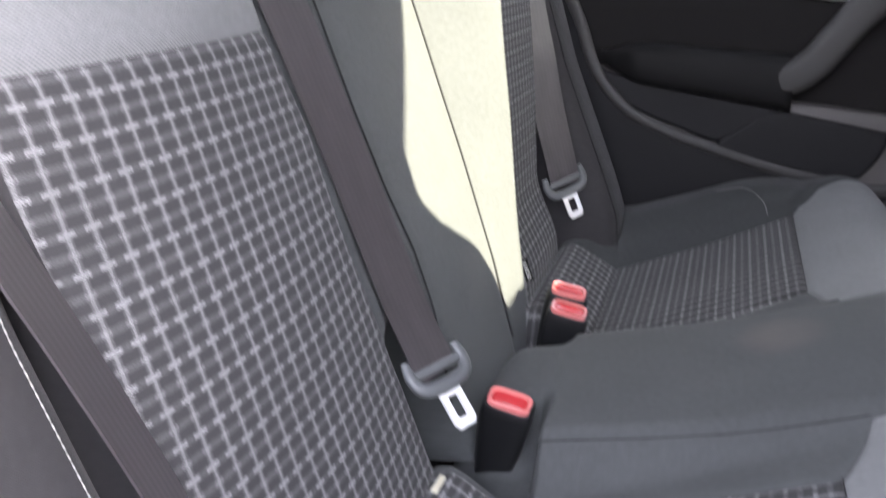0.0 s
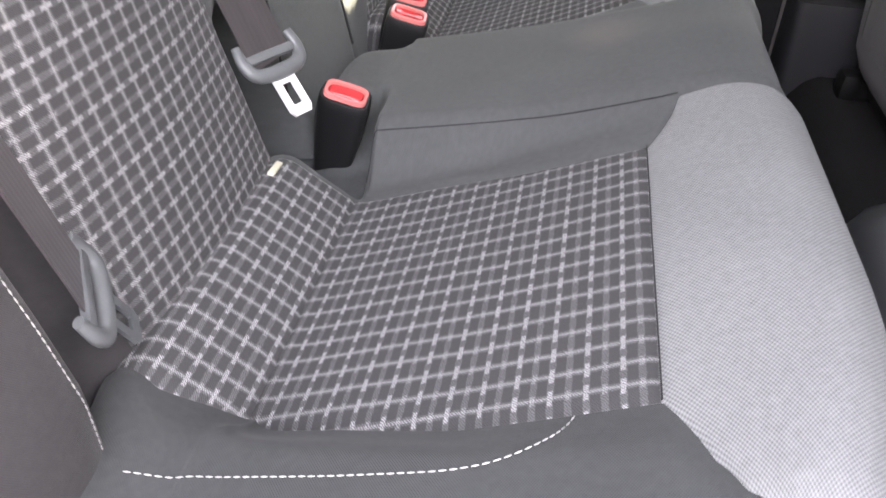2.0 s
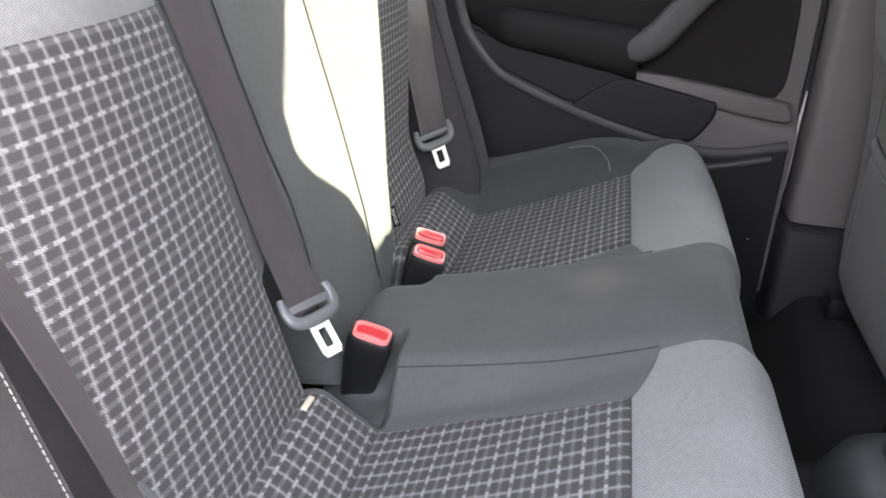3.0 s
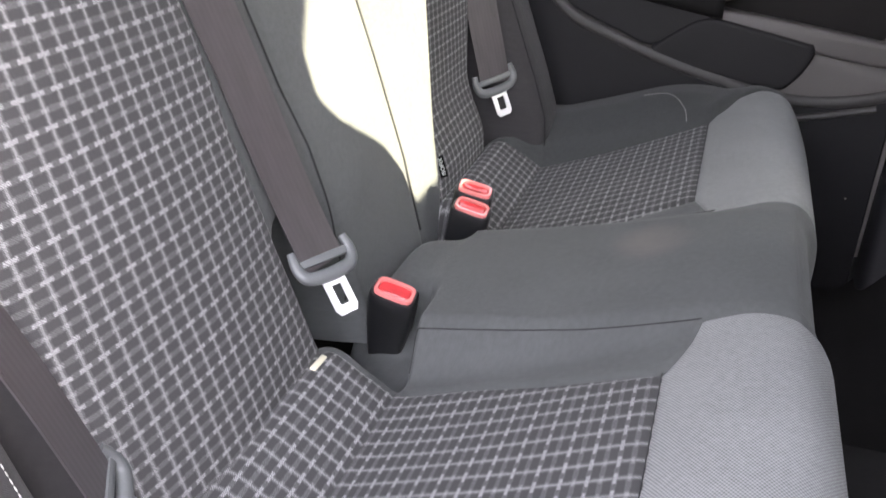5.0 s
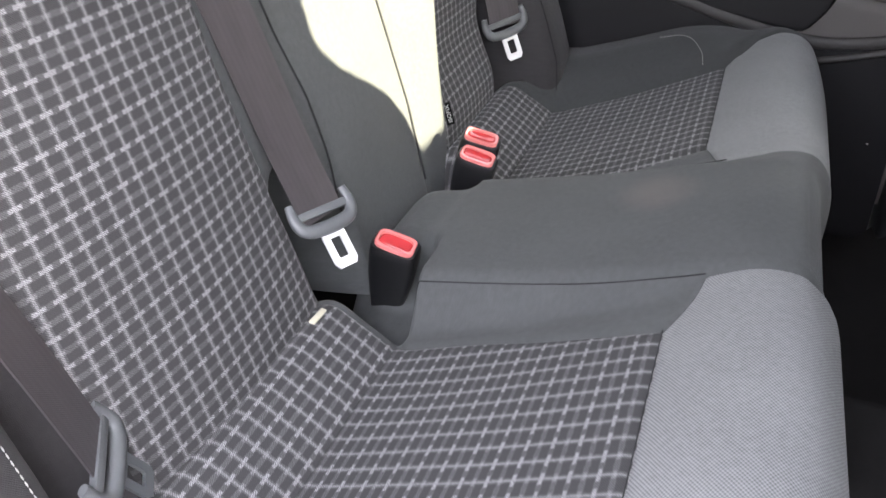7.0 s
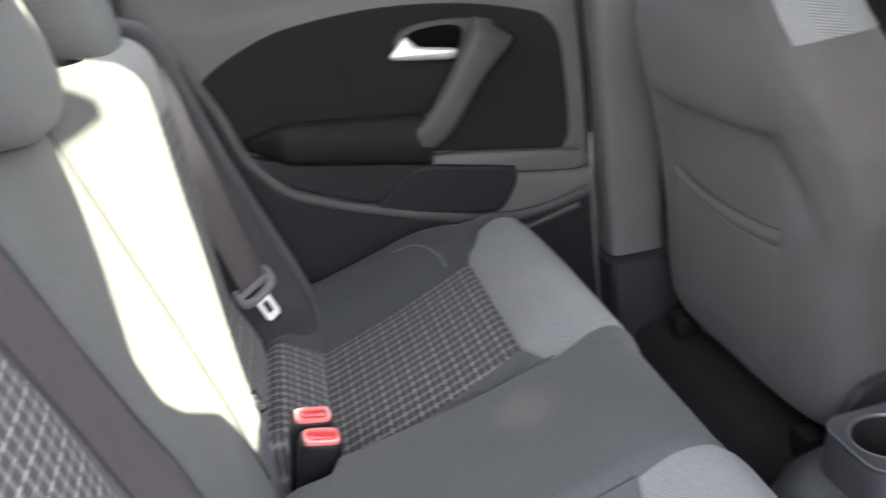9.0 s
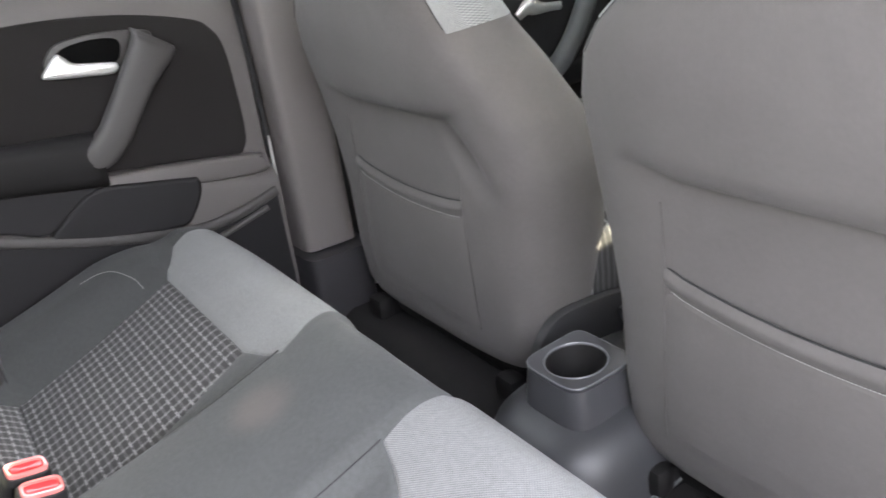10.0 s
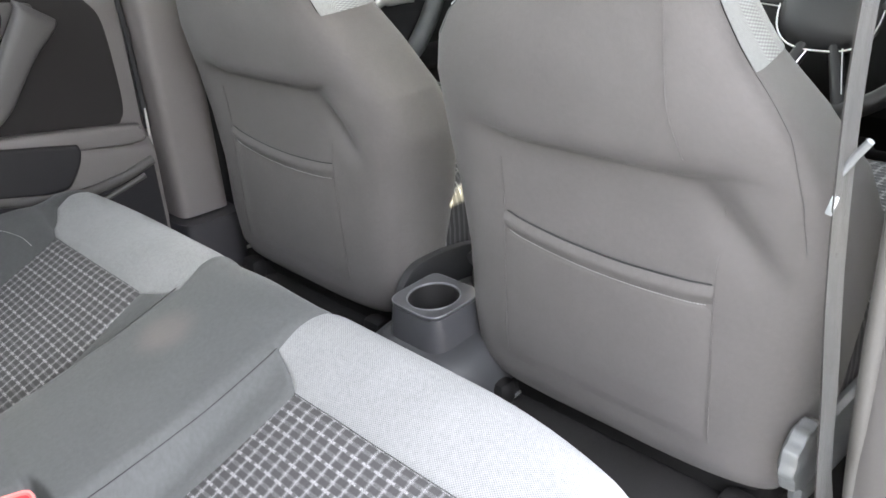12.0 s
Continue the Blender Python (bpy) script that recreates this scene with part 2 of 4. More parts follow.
def thing(name, at, label, category, group="", kind=""):
    ob = new(name)
    ob.empty_display_size = 0.05
    ob.location = at
    origin[ob.name] = Vector(at)
    return tagged(ob, label, category, group, kind)


def mesh_of(name, verts, faces, mat, uvs=None, smooth=True, base=(0, 0, 0)):
    me = bpy.data.meshes.new(name)
    v = np.asarray(verts, float) - np.asarray(base, float)
    me.from_pydata(v.tolist(), [], faces)
    if uvs is not None:
        layer = me.uv_layers.new(name="UVMap")
        idx = np.empty(len(me.loops), dtype=np.int32)
        me.loops.foreach_get("vertex_index", idx)
        layer.data.foreach_set("uv", np.asarray(uvs, float)[idx].ravel())
    if smooth:
        me.polygons.foreach_set("use_smooth", [True] * len(me.polygons))
    me.materials.append(mat)
    me.update()
    return me


def part_mesh(name, verts, faces, mat, parent, label="", uvs=None, smooth=True):
    top = parent
    while top is not None and top.parent is not None:
        top = top.parent
    base = origin.get(top.name, Vector()) if top is not None else Vector()
    ob = new(name, mesh_of(name, verts, faces, mat, uvs, smooth, base))
    ob.parent = parent
    if label:
        tagged(ob, label)
    return ob


def part(name, bm, mat, parent, label="", smooth=True):
    """Links a bmesh, in world places, as one mesh object under a thing or a part."""
    bmesh.ops.recalc_face_normals(bm, faces=bm.faces)
    bm.verts.ensure_lookup_table()
    verts = [v.co.copy() for v in bm.verts]
    faces = [[v.index for v in f.verts] for f in bm.faces]
    uv = [(v.x + 0.3 * v.z, v.y + 0.7 * v.z) for v in verts]
    bm.free()
    ob = part_mesh(name, verts, faces, mat, parent, label, uv, smooth)
    if smooth:
        ob.data.set_sharp_from_angle(angle=radians(40))
    return ob


def sheet(fn, nu, nv):
    """Vertices, faces and UVs of the surface fn(i/nu, j/nv) -> (place, uv)."""
    verts, uvs, faces = [], [], []
    for i in range(nu + 1):
        for j in range(nv + 1):
            p, t = fn(i / nu, j / nv)
            verts.append(p)
            uvs.append(t)
    w = nv + 1
    for i in range(nu):
        for j in range(nv):
            faces.append((i * w + j, (i + 1) * w + j, (i + 1) * w + j + 1, i * w + j + 1))
    return verts, faces, uvs


def rings(sections, cap=True):
    """A skin over closed rings of equal count."""
    n = len(sections[0])
    verts = [p for ring in sections for p in ring]
    faces = []
    for i in range(len(sections) - 1):
        for j in range(n):
            a, b = i * n + j, i * n + (j + 1) % n
            faces.append((a, b, b + n, a + n))
    if cap:
        faces.append(tuple(range(n - 1, -1, -1)))
        faces.append(tuple(range((len(sections) - 1) * n, len(sections) * n)))
    return verts, faces


def spline(points, steps):
    """A smooth curve through the points."""
    p = [Vector(q) for q in points]
    p = [p[0] * 2 - p[1], *p, p[-1] * 2 - p[-2]]
    out = []
    for i in range(1, len(p) - 2):
        for k in range(steps):
            t = k / steps
            a, b, c, d = p[i - 1], p[i], p[i + 1], p[i + 2]
            out.append(0.5 * ((2 * b) + (c - a) * t + (2 * a - 5 * b + 4 * c - d) * t * t + (3 * b - a - 3 * c + d) * t ** 3))
    return out + [p[-2]]


def tube(name, pts, r, mat, parent, label="", n=8, flat=1.0, up=(0, 0, 1)):
    """A round or flattened bar along pts; r may be a list."""
    pts = [Vector(p) for p in pts]
    rad = r if isinstance(r, (list, tuple)) else [r] * len(pts)
    secs = []
    for i, p in enumerate(pts):
        t = (pts[min(i + 1, len(pts) - 1)] - pts[max(i - 1, 0)]).normalized()
        side = t.cross(Vector(up))
        side = side.normalized() if side.length > 1e-4 else t.orthogonal().normalized()
        top = side.cross(t)
        secs.append([p + rad[i] * (math.cos(a) * side + flat * math.sin(a) * top) for a in (2 * math.pi * k / n for k in range(n))])
    v, f = rings(secs)
    ob = part_mesh(name, v, f, mat, parent, label, [(q.x, q.y + q.z) for q in v])
    ob.data.set_sharp_from_angle(angle=radians(50))
    return ob


def strap(name, pts, across, width, thick, mat, parent, label=""):
    """Flat webbing along pts; across holds the direction of its width at each point."""
    pts = [Vector(p) for p in pts]
    secs, uvs, run = [], [], 0.0
    prof = [(-1, -1), (-0.5, -1), (0, -1), (0.5, -1), (1, -1), (1, 1), (0.5, 1), (0, 1), (-0.5, 1), (-1, 1)]
    for i, p in enumerate(pts):
        t = (pts[min(i + 1, len(pts) - 1)] - pts[max(i - 1, 0)]).normalized()
        a = Vector(across[i])
        a = (a - t * a.dot(t)).normalized()
        nrm = a.cross(t)
        run += (pts[i] - pts[i - 1]).length if i else 0.0
        secs.append([p + a * (s * width / 2) + nrm * (h * thick / 2) for s, h in prof])
        uvs += [(s * width / 2, run) for s, h in prof]
    v, f = rings(secs)
    return part_mesh(name, v, f, mat, parent, label, uvs, smooth=False)


def box_bm(size, m, r=0.0, seg=2):
    bm = bmesh.new()
    bmesh.ops.create_cube(bm, size=1.0)
    bmesh.ops.scale(bm, vec=size, verts=bm.verts)
    if r:
        bmesh.ops.bevel(bm, geom=bm.edges[:], offset=r, segments=seg, profile=0.5, affect="EDGES")
    bmesh.ops.transform(bm, matrix=m, verts=bm.verts)
    return bm


def slab_bm(outline, frame_fn, depth, r=0.004, seg=2):
    """A plate with the outline (a list of pairs), its face rounded over; frame_fn maps (a, b, d) to a place."""
    bm = bmesh.new()
    face = bm.faces.new([bm.verts.new((a, b, 0)) for a, b in outline])
    got = bmesh.ops.extrude_face_region(bm, geom=[face])
    top = [g for g in got["geom"] if isinstance(g, bmesh.types.BMVert)]
    bmesh.ops.translate(bm, vec=(0, 0, depth), verts=top)
    if r:
        rim = [e for e in bm.edges if all(abs(v.co.z - depth) < 1e-6 for v in e.verts)]
        bmesh.ops.bevel(bm, geom=rim, offset=r, segments=seg, profile=0.5, affect="EDGES")
    for v in bm.verts:
        v.co = Vector(frame_fn(*v.co))
    return bm


def smooth01(x):
    x = min(1.0, max(0.0, x))
    return x * x * (3 - 2 * x)


def table(rows, x):
    """Straight-line reading of a table of (x, values...)."""
    if x <= rows[0][0]:
        return rows[0][1:]
    for a, b in zip(rows, rows[1:]):
        if x <= b[0]:
            f = (x - a[0]) / (b[0] - a[0])
            return tuple(p + (q - p) * f for p, q in zip(a[1:], b[1:]))
    return rows[-1][1:]


def stitches(name, pts, parent, pitch=0.006, r=0.0009, mat=None, label=""):
    """A dashed row of short threads along pts, as one mesh."""
    pts = [Vector(p) for p in pts]
    verts, faces, left, on = [], [], 0.0, True
    total = sum((b - a).length for a, b in zip(pts, pts[1:]))
    count = max(2, int(total / pitch))

    def along(s):
        for a, b in zip(pts, pts[1:]):
            d = (b - a).length
            if s <= d or b is pts[-1]:
                return a.lerp(b, min(1.0, s / max(d, 1e-9)))
            s -= d

    for k in range(count):
        a, b = along(k * pitch + pitch * 0.12), along(k * pitch + pitch * 0.85)
        t = (b - a).normalized()
        s1 = t.orthogonal().normalized()
        s2 = t.cross(s1)
        o = len(verts)
        for p, q in ((a, 0.5), (a.lerp(b, 0.5), 1.0), (b, 0.5)):
            for c in range(5):
                g = 2 * math.pi * c / 5
                verts.append(p + r * q * (math.cos(g) * s1 + math.sin(g) * s2))
        for ring in range(2):
            for c in range(5):
                i, j = o + ring * 5 + c, o + ring * 5 + (c + 1) % 5
                faces.append((i, j, j + 5, i + 5))
    return part_mesh(name, verts, faces, mat or THREAD, parent, label)

# ---------- shell of the car ----------
ground = new("ground", mesh_of("ground", [(-400, -400, -0.36), (400, -400, -0.36), (400, 400, -0.36), (-400, 400, -0.36)], [(0, 1, 2, 3)], PAVING, smooth=False))
tagged(ground, "grey asphalt paving under and around the parked car", "ground", kind="structure")


def box_structure(name, lo, hi, mat, label, category, r=0.01):
    size = Vector(hi) - Vector(lo)
    bm = box_bm(size, Matrix.Translation((Vector(hi) + Vector(lo)) / 2), r)
    ob = part(name, bm, mat, None, smooth=True)
    return tagged(ob, label, category, kind="structure")


def floor_height(x, y):
    """Carpet: footwell, rise to the seat rails, tunnel along the middle."""
    tunnel = 0.13 * (1 - smooth01((abs(y + 0.02) - 0.07) / 0.07))
    rise = 0.10 * smooth01((x - 0.50) / 0.10)
    return max(tunnel, rise) + 0.004 * noise.noise((x * 9, y * 9, 0))


v, f, t = sheet(lambda a, b: ((-0.1 + 2.2 * a, -0.66 + 1.32 * b, floor_height(-0.1 + 2.2 * a, -0.66 + 1.32 * b)), (2.2 * a, 1.32 * b)), 110, 80)
floor = part_mesh("floor", v, f, CARPET, None, uvs=t)
tagged(floor, "black carpeted car floor with a raised tunnel", "floor", kind="structure")
box_structure("underbody", (-0.6, -0.72, -0.14), (2.1, 0.72, -0.06), TRIM_BLACK, "dark underbody pan beneath the carpet", "floor")
box_structure("wall_rear", (-0.66, -0.72, -0.06), (-0.60, 0.72, 1.11), TRIM, "dark trim wall behind the rear seat", "wall")
box_structure("wall_front", (2.08, -0.72, -0.06), (2.14, 0.72, 0.64), TRIM_BLACK, "dark bulkhead under the dashboard", "wall")
v, f, t = sheet(lambda a, b: ((-0.62 + 1.40 * a, -0.66 + 1.32 * b, 1.22 + 0.05 * math.sin(math.pi * a) + 0.03 * math.sin(math.pi * b)), (a, b)), 16, 16)
lower = len(v)
v = v + [(p[0], p[1], p[2] + 0.03) for p in v]
f = f + [tuple(i + lower for i in reversed(q)) for q in f]
ceiling = part_mesh("ceiling", v, f, LINING, None, uvs=t + t)
tagged(ceiling, "grey cloth headlining under the car roof", "ceiling", kind="structure")
# left flank: skin carried up unseen to limit window light, glass above it, roof rail
box_structure("wall_left", (-0.62, 0.76, -0.06), (2.1, 0.82, 0.99), PAINT, "grey painted outer skin of the car", "wall")
box_structure("roof_rail_left", (-0.62, 0.64, 1.16), (1.1, 0.72, 1.24), LINING, "grey padded rail above the left windows", "trim")
box_structure("roof_rail_right", (-0.62, -0.72, 1.16), (1.1, -0.64, 1.24), LINING, "grey padded rail above the right door opening", "trim")
box_structure("wall_right_blocker", (0.66, -0.79, 0.74), (1.40, -0.655, 1.26), TRIM_MID, "grey unseen panel added to block sun beside the driver", "wall")
box_structure("wall_right_front", (0.70, -0.80, -0.06), (2.1, -0.74, 0.74), TRIM, "dark inner skin of the closed front right door", "wall")
box_structure("wall_right_rear", (-0.62, -0.80, -0.06), (-0.22, -0.64, 0.80), TRIM, "dark trim over the right rear wheel arch", "wall", 0.03)
box_structure("wall_left_rear", (-0.62, 0.66, -0.06), (-0.20, 0.755, 0.80), TRIM, "dark trim over the left rear wheel arch", "wall", 0.03)


def pillar(name, pts, half, mat, label):
    secs = []
    for p in spline(pts, 6):
        secs.append([(p.x + half[0] * c, p.y + half[1] * s, p.z) for c, s in
                     ((math.copysign(abs(math.cos(a)) ** 0.28, math.cos(a)), math.copysign(abs(math.sin(a)) ** 0.28, math.sin(a)))
                      for a in (2 * math.pi * k / 48 for k in range(48)))])
    v, f = rings(secs)
    ob = part_mesh(name, v, f, mat, None)
    ob.data.set_sharp_from_angle(angle=radians(60))
    return tagged(ob, label, "pillar trim", kind="structure")


pillar("pillar_left", [(0.602, 0.725, 0.218), (0.600, 0.73, 0.5), (0.590, 0.72, 0.8), (0.56, 0.69, 1.2)], (0.054, 0.085), PILLAR, "grey plastic trim on the left middle pillar")
pillar("pillar_foot_left", [(0.600, 0.70, -0.02), (0.600, 0.71, 0.10), (0.600, 0.715, 0.214)], (0.066, 0.11), KICK, "dark plastic kick trim at the pillar foot")
pillar("pillar_right", [(0.63, -0.72, -0.02), (0.63, -0.72, 0.5), (0.61, -0.70, 0.8), (0.58, -0.66, 1.2)], (0.065, 0.085), TRIM_MID, "grey plastic trim on the right middle pillar")
pillar("pillar_rear_left", [(-0.42, 0.70, 0.75), (-0.43, 0.69, 0.95), (-0.45, 0.66, 1.2)], (0.19, 0.05), TRIM_MID, "grey plastic trim on the left rear pillar")
pillar("pillar_rear_right", [(-0.42, -0.70, 0.75), (-0.43, -0.69, 0.95), (-0.45, -0.66, 1.2)], (0.19, 0.05), TRIM_MID, "grey plastic trim on the right rear pillar")
pillar("pillar_front_left", [(1.85, 0.70, 0.70), (1.45, 0.67, 0.98), (1.05, 0.64, 1.22)], (0.05, 0.04), TRIM_MID, "grey plastic trim on the left windscreen pillar")
pillar("pillar_front_right", [(1.85, -0.70, 0.70), (1.45, -0.67, 0.98), (1.05, -0.64, 1.22)], (0.05, 0.04), TRIM_MID, "grey plastic trim on the right windscreen pillar")
# unseen cowl and visor boards, added to block stray sun and shape its patch
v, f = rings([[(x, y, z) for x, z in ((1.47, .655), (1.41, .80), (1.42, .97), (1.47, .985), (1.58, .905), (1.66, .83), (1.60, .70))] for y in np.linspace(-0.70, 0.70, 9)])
tagged(part_mesh("wall_sun_block", v, f, TRIM_BLACK, None, smooth=False), "black unseen cowl raised to block low sun", "wall", kind="structure")
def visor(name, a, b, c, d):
    """An unseen padded board added behind the windscreen to block sun: a, b along its top edge, c, d along its lower
    edge.
    """
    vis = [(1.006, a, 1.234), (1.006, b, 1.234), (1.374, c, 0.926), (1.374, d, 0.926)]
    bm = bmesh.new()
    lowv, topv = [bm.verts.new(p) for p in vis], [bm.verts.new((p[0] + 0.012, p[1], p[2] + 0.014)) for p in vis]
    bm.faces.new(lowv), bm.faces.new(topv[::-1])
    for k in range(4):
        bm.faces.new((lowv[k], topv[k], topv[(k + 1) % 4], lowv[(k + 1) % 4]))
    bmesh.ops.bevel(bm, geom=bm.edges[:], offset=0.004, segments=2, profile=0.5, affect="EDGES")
    tagged(part(name, bm, LINING, None), "grey unseen padded board added to block sun", "sun visor", kind="structure")


visor("sun_board_left", -0.117, 0.69, 0.69, -0.226)
visor("sun_board_right", -0.66, -0.255, -0.63, -0.66)
box_structure("sun_trim_right", (0.76, -0.66, 1.222), (1.05, -0.215, 1.246), LINING, "grey unseen lining board added to trim the sunbeam", "ceiling", 0.004)
box_structure("sun_trim_left", (0.76, -0.10, 1.222), (1.05, 0.66, 1.246), LINING, "grey unseen lining board added to trim the sunbeam", "ceiling", 0.004)
# the opened rear door stands out from the pillar
leaf = Matrix.Translation((0.66, -0.81, 0.36)) @ pose(0, 0, 0, 0, 0, -72)
tagged(part("door_open", box_bm((0.95, 0.10, 0.80), leaf @ Matrix.Translation((0.50, 0, 0)), 0.03, 3), TRIM, None), "opened rear door swung out from the pillar", "car door", kind="structure")
# an unseen wall added outside to cut low light through the open door
box_structure("wall_light_block", (-6.0, -3.2, -0.36), (5.0, -3.0, 1.35), RENDER, "plain grey unseen wall added to dim the open-door light", "wall", 0.02)
# sill of the open door, with its seal
box_structure("sill_right", (-0.25, -0.80, -0.06), (0.70, -0.66, 0.06), TRIM_MID, "grey plastic tread on the sill of the open door", "sill", 0.02)
seal_pts = spline([(-0.10, -0.700, 0.10), (0.20, -0.70, 0.075), (0.48, -0.690, 0.085), (0.565, -0.658, 0.16), (0.578, -0.645, 0.26), (0.571, -0.643, 0.40), (0.56, -0.645, 0.6), (0.53, -0.645, 0.95), (0.50, -0.64, 1.15)], 6)
seal = tube("door_seal_right", seal_pts, 0.009, RUBBER, None, n=10)
tagged(seal, "grey rubber seal round the open door", "door seal", kind="structure")


def pane(name, corners, label):
    a, b, c, d = (Vector(p) for p in corners)
    nrm = (b - a).cross(d - a).normalized() * 0.004
    verts = [a, b, c, d, a + nrm, b + nrm, c + nrm, d + nrm]
    faces = [(3, 2, 1, 0), (4, 5, 6, 7), (0, 1, 5, 4), (1, 2, 6, 5), (2, 3, 7, 6), (3, 0, 4, 7)]
    ob = part_mesh(name, verts, faces, GLASS, None, smooth=False)
    return tagged(ob, label, "window", kind="structure")


pane("window_1", [(-0.25, 0.728, 0.995), (0.53, 0.728, 0.995), (0.52, 0.69, 1.16), (-0.25, 0.69, 1.16)], "clear side glass of the left rear door")
pane("window_2", [(0.66, 0.728, 0.995), (1.40, 0.728, 0.995), (1.1, 0.69, 1.16), (0.64, 0.69, 1.16)], "clear side glass of the left front door")
pane("window_3", [(1.98, -0.66, 0.66), (1.98, 0.66, 0.66), (1.04, 0.58, 1.21), (1.04, -0.58, 1.21)], "clear sloping windscreen")
pane("window_sun", [(0.80, -0.56, 1.225), (1.04, -0.56, 1.212), (1.04, 0.56, 1.212), (0.80, 0.56, 1.225)], "unseen glass strip added to let sun into the cabin")
pane("window_4", [(-0.63, -0.62, 1.12), (-0.63, 0.62, 1.12), (-0.63, 0.58, 1.2), (-0.63, -0.58, 1.2)], "clear rear window of the car")

# ---------- rear bench ----------
# the cushion's cut lengthwise: behind the padded insert, in the raised middle, along the outer bolster
CUT_SEAT = [(-.095, .19), (-.078, .246), (-.050, .265), (-.017, .2475), (.015, .226), (.040, .234), (.150, .279), (.255, .328), (.295, .349), (.330, .361), (.362, .357), (.384, .332), (.392, .285), (.387, .19), (.375, .09)]
CUT_MID = [(-.092, .16), (-.073, .222), (-.042, .266), (.000, .279), (.012, .282), (.040, .288), (.150, .313), (.255, .345), (.295, .358), (.328, .365), (.356, .360), (.373, .334), (.379, .285), (.376, .19), (.365, .09)]
CUT_SIDE = [(-.092, .18), (-.070, .250), (-.030, .262), (.000, .258), (.012, .258), (.040, .264), (.150, .302), (.255, .340), (.295, .352), (.328, .360), (.358, .352), (.376, .328), (.382, .285), (.378, .19), (.368, .09)]
INNER_R = [(0, .172), (2.4, .160), (4, .157), (5.5, .161), (7, .181), (7.5, .118), (8.4, .114), (10, .114), (14, .112)]
INNER_L = [(0, .165), (2.4, .155), (4, .153), (5.5, .162), (7, .184), (7.4, .108), (8.8, .132), (10.4, .150), (14, .150)]
OUTER_R = [(0, .420), (1.1, .430), (2.5, .446), (4.1, .428), (5.4, .446), (6, .459), (7, .463), (7.4, .506), (7.85, .528), (9, .552), (14, .552)]
OUTER_L = [(0, .440), (2.5, .462), (4.1, .470), (5.4, .472), (7, .479), (7.15, .505), (8, .552), (9, .562), (14, .565)]
STEP = [(0, .157), (4, .142), (6, .146), (8, .137), (14, .137)]
EDGE_R, EDGE_L = 0.60, 0.655


def knot(cut, a):
    i = min(int(a), len(cut) - 2)
    t = a - i
    p0, p1, p2, p3 = cut[max(i - 1, 0)], cut[i], cut[i + 1], cut[min(i + 2, len(cut) - 1)]
    # the roll meets the insert in a sewn crease
    if i == 3:
        p3 = [2 * q2 - q1 for q1, q2 in zip(p1, p2)]
    if i == 4:
        p0 = [2 * q1 - q2 for q1, q2 in zip(p1, p2)]
    return [0.5 * (2 * q1 + (q2 - q0) * t + (2 * q0 - 5 * q1 + 4 * q2 - q3) * t * t + (3 * q1 - q0 - 3 * q2 + q3) * t ** 3) for q0, q1, q2, q3 in zip(p0, p1, p2, p3)]


def inner(a, y=-1):
    return table(INNER_L if y > 0 else INNER_R, a)[0]


def outer(a, y=-1):
    return table(OUTER_L if y > 0 else OUTER_R, a)[0]


def bench(a, y):
    """A place on the cushion: a counts along the cut, y across the car."""
    s = abs(y)
    yi, yo, rim = table(STEP, a)[0], outer(a, y), EDGE_L if y > 0 else EDGE_R
    wm, ws = smooth01((yi - s) / 0.045), smooth01((s - yo) / 0.045)
    ps, pm, pe = knot(CUT_SEAT, a), knot(CUT_MID, a), knot(CUT_SIDE, a)
    x, z = (p + wm * (q - p) + ws * (r - p) for p, q, r in zip(ps, pm, pe))
    # hollows for the buckles, and the rounded front corners
    z -= max(0.075 * (1 - smooth01((a - 3.7) / 0.9)) * math.exp(-((y + 0.092) / 0.046) ** 4), 0.075 * (1 - smooth01((a - 3.3) / 1.1)) * math.exp(-((y - 0.142) / 0.046) ** 4))
    if a > 7:
        x -= (0.014 if y > 0 else 0.055) * max(0.0, (s - 0.34) / 0.26) ** 2 * smooth01((a - 7) / 3)
    wide = 0.045 + 0.035 * smooth01((a - 6) / 2.5)
    drop = max(0.0, (s - (rim - wide)) / wide)
    z -= (0.05 + 0.02 * smooth01((a - 6) / 2.5)) * (1 - math.sqrt(max(0.0, 1 - min(drop, 1.0) ** 2))) if drop > 0 else 0
    if y > 0.5:
        z += 0.024 * smooth01((y - 0.50) / 0.07) * (1 - smooth01((a - 6.2) / 1.2)) * smooth01((a - 1.5) / 1.5)
    if 3.4 < a < 10:
        z += 0.0016 * noise.noise((x * 11, y * 11, 3)) + 0.004 * math.exp(-((y / 0.07) ** 2)) * smooth01((a - 5) / 3)
    return x, y, z


ARC = [0.0]
for k in range(140):
    p, q = knot(CUT_SEAT, k / 10), knot(CUT_SEAT, (k + 1) / 10)
    ARC.append(ARC[-1] + math.hypot(p[0] - q[0], p[1] - q[1]))


def arc(a):
    k = min(int(a * 10), 139)
    return ARC[k] + (ARC[k + 1] - ARC[k]) * (a * 10 - k)


rear_bench = thing("rear_bench", (0.16, 0, 0.06), "charcoal rear car bench with checked inserts and silver-grey front", "car bench")


bm = bmesh.new()
prof = [(-.085, .05), (-.085, .12), (.0, .13), (.25, .26), (.35, .30), (.36, .27), (.35, .08)]
va = [bm.verts.new((x, -EDGE_R + 0.01, z)) for x, z in prof]
vb = [bm.verts.new((x, EDGE_L - 0.01, z)) for x, z in prof]
bm.faces.new(va), bm.faces.new(list(reversed(vb)))
for i in range(len(prof)):
    j = (i + 1) % len(prof)
    bm.faces.new((va[i], vb[i], vb[j], va[j]))
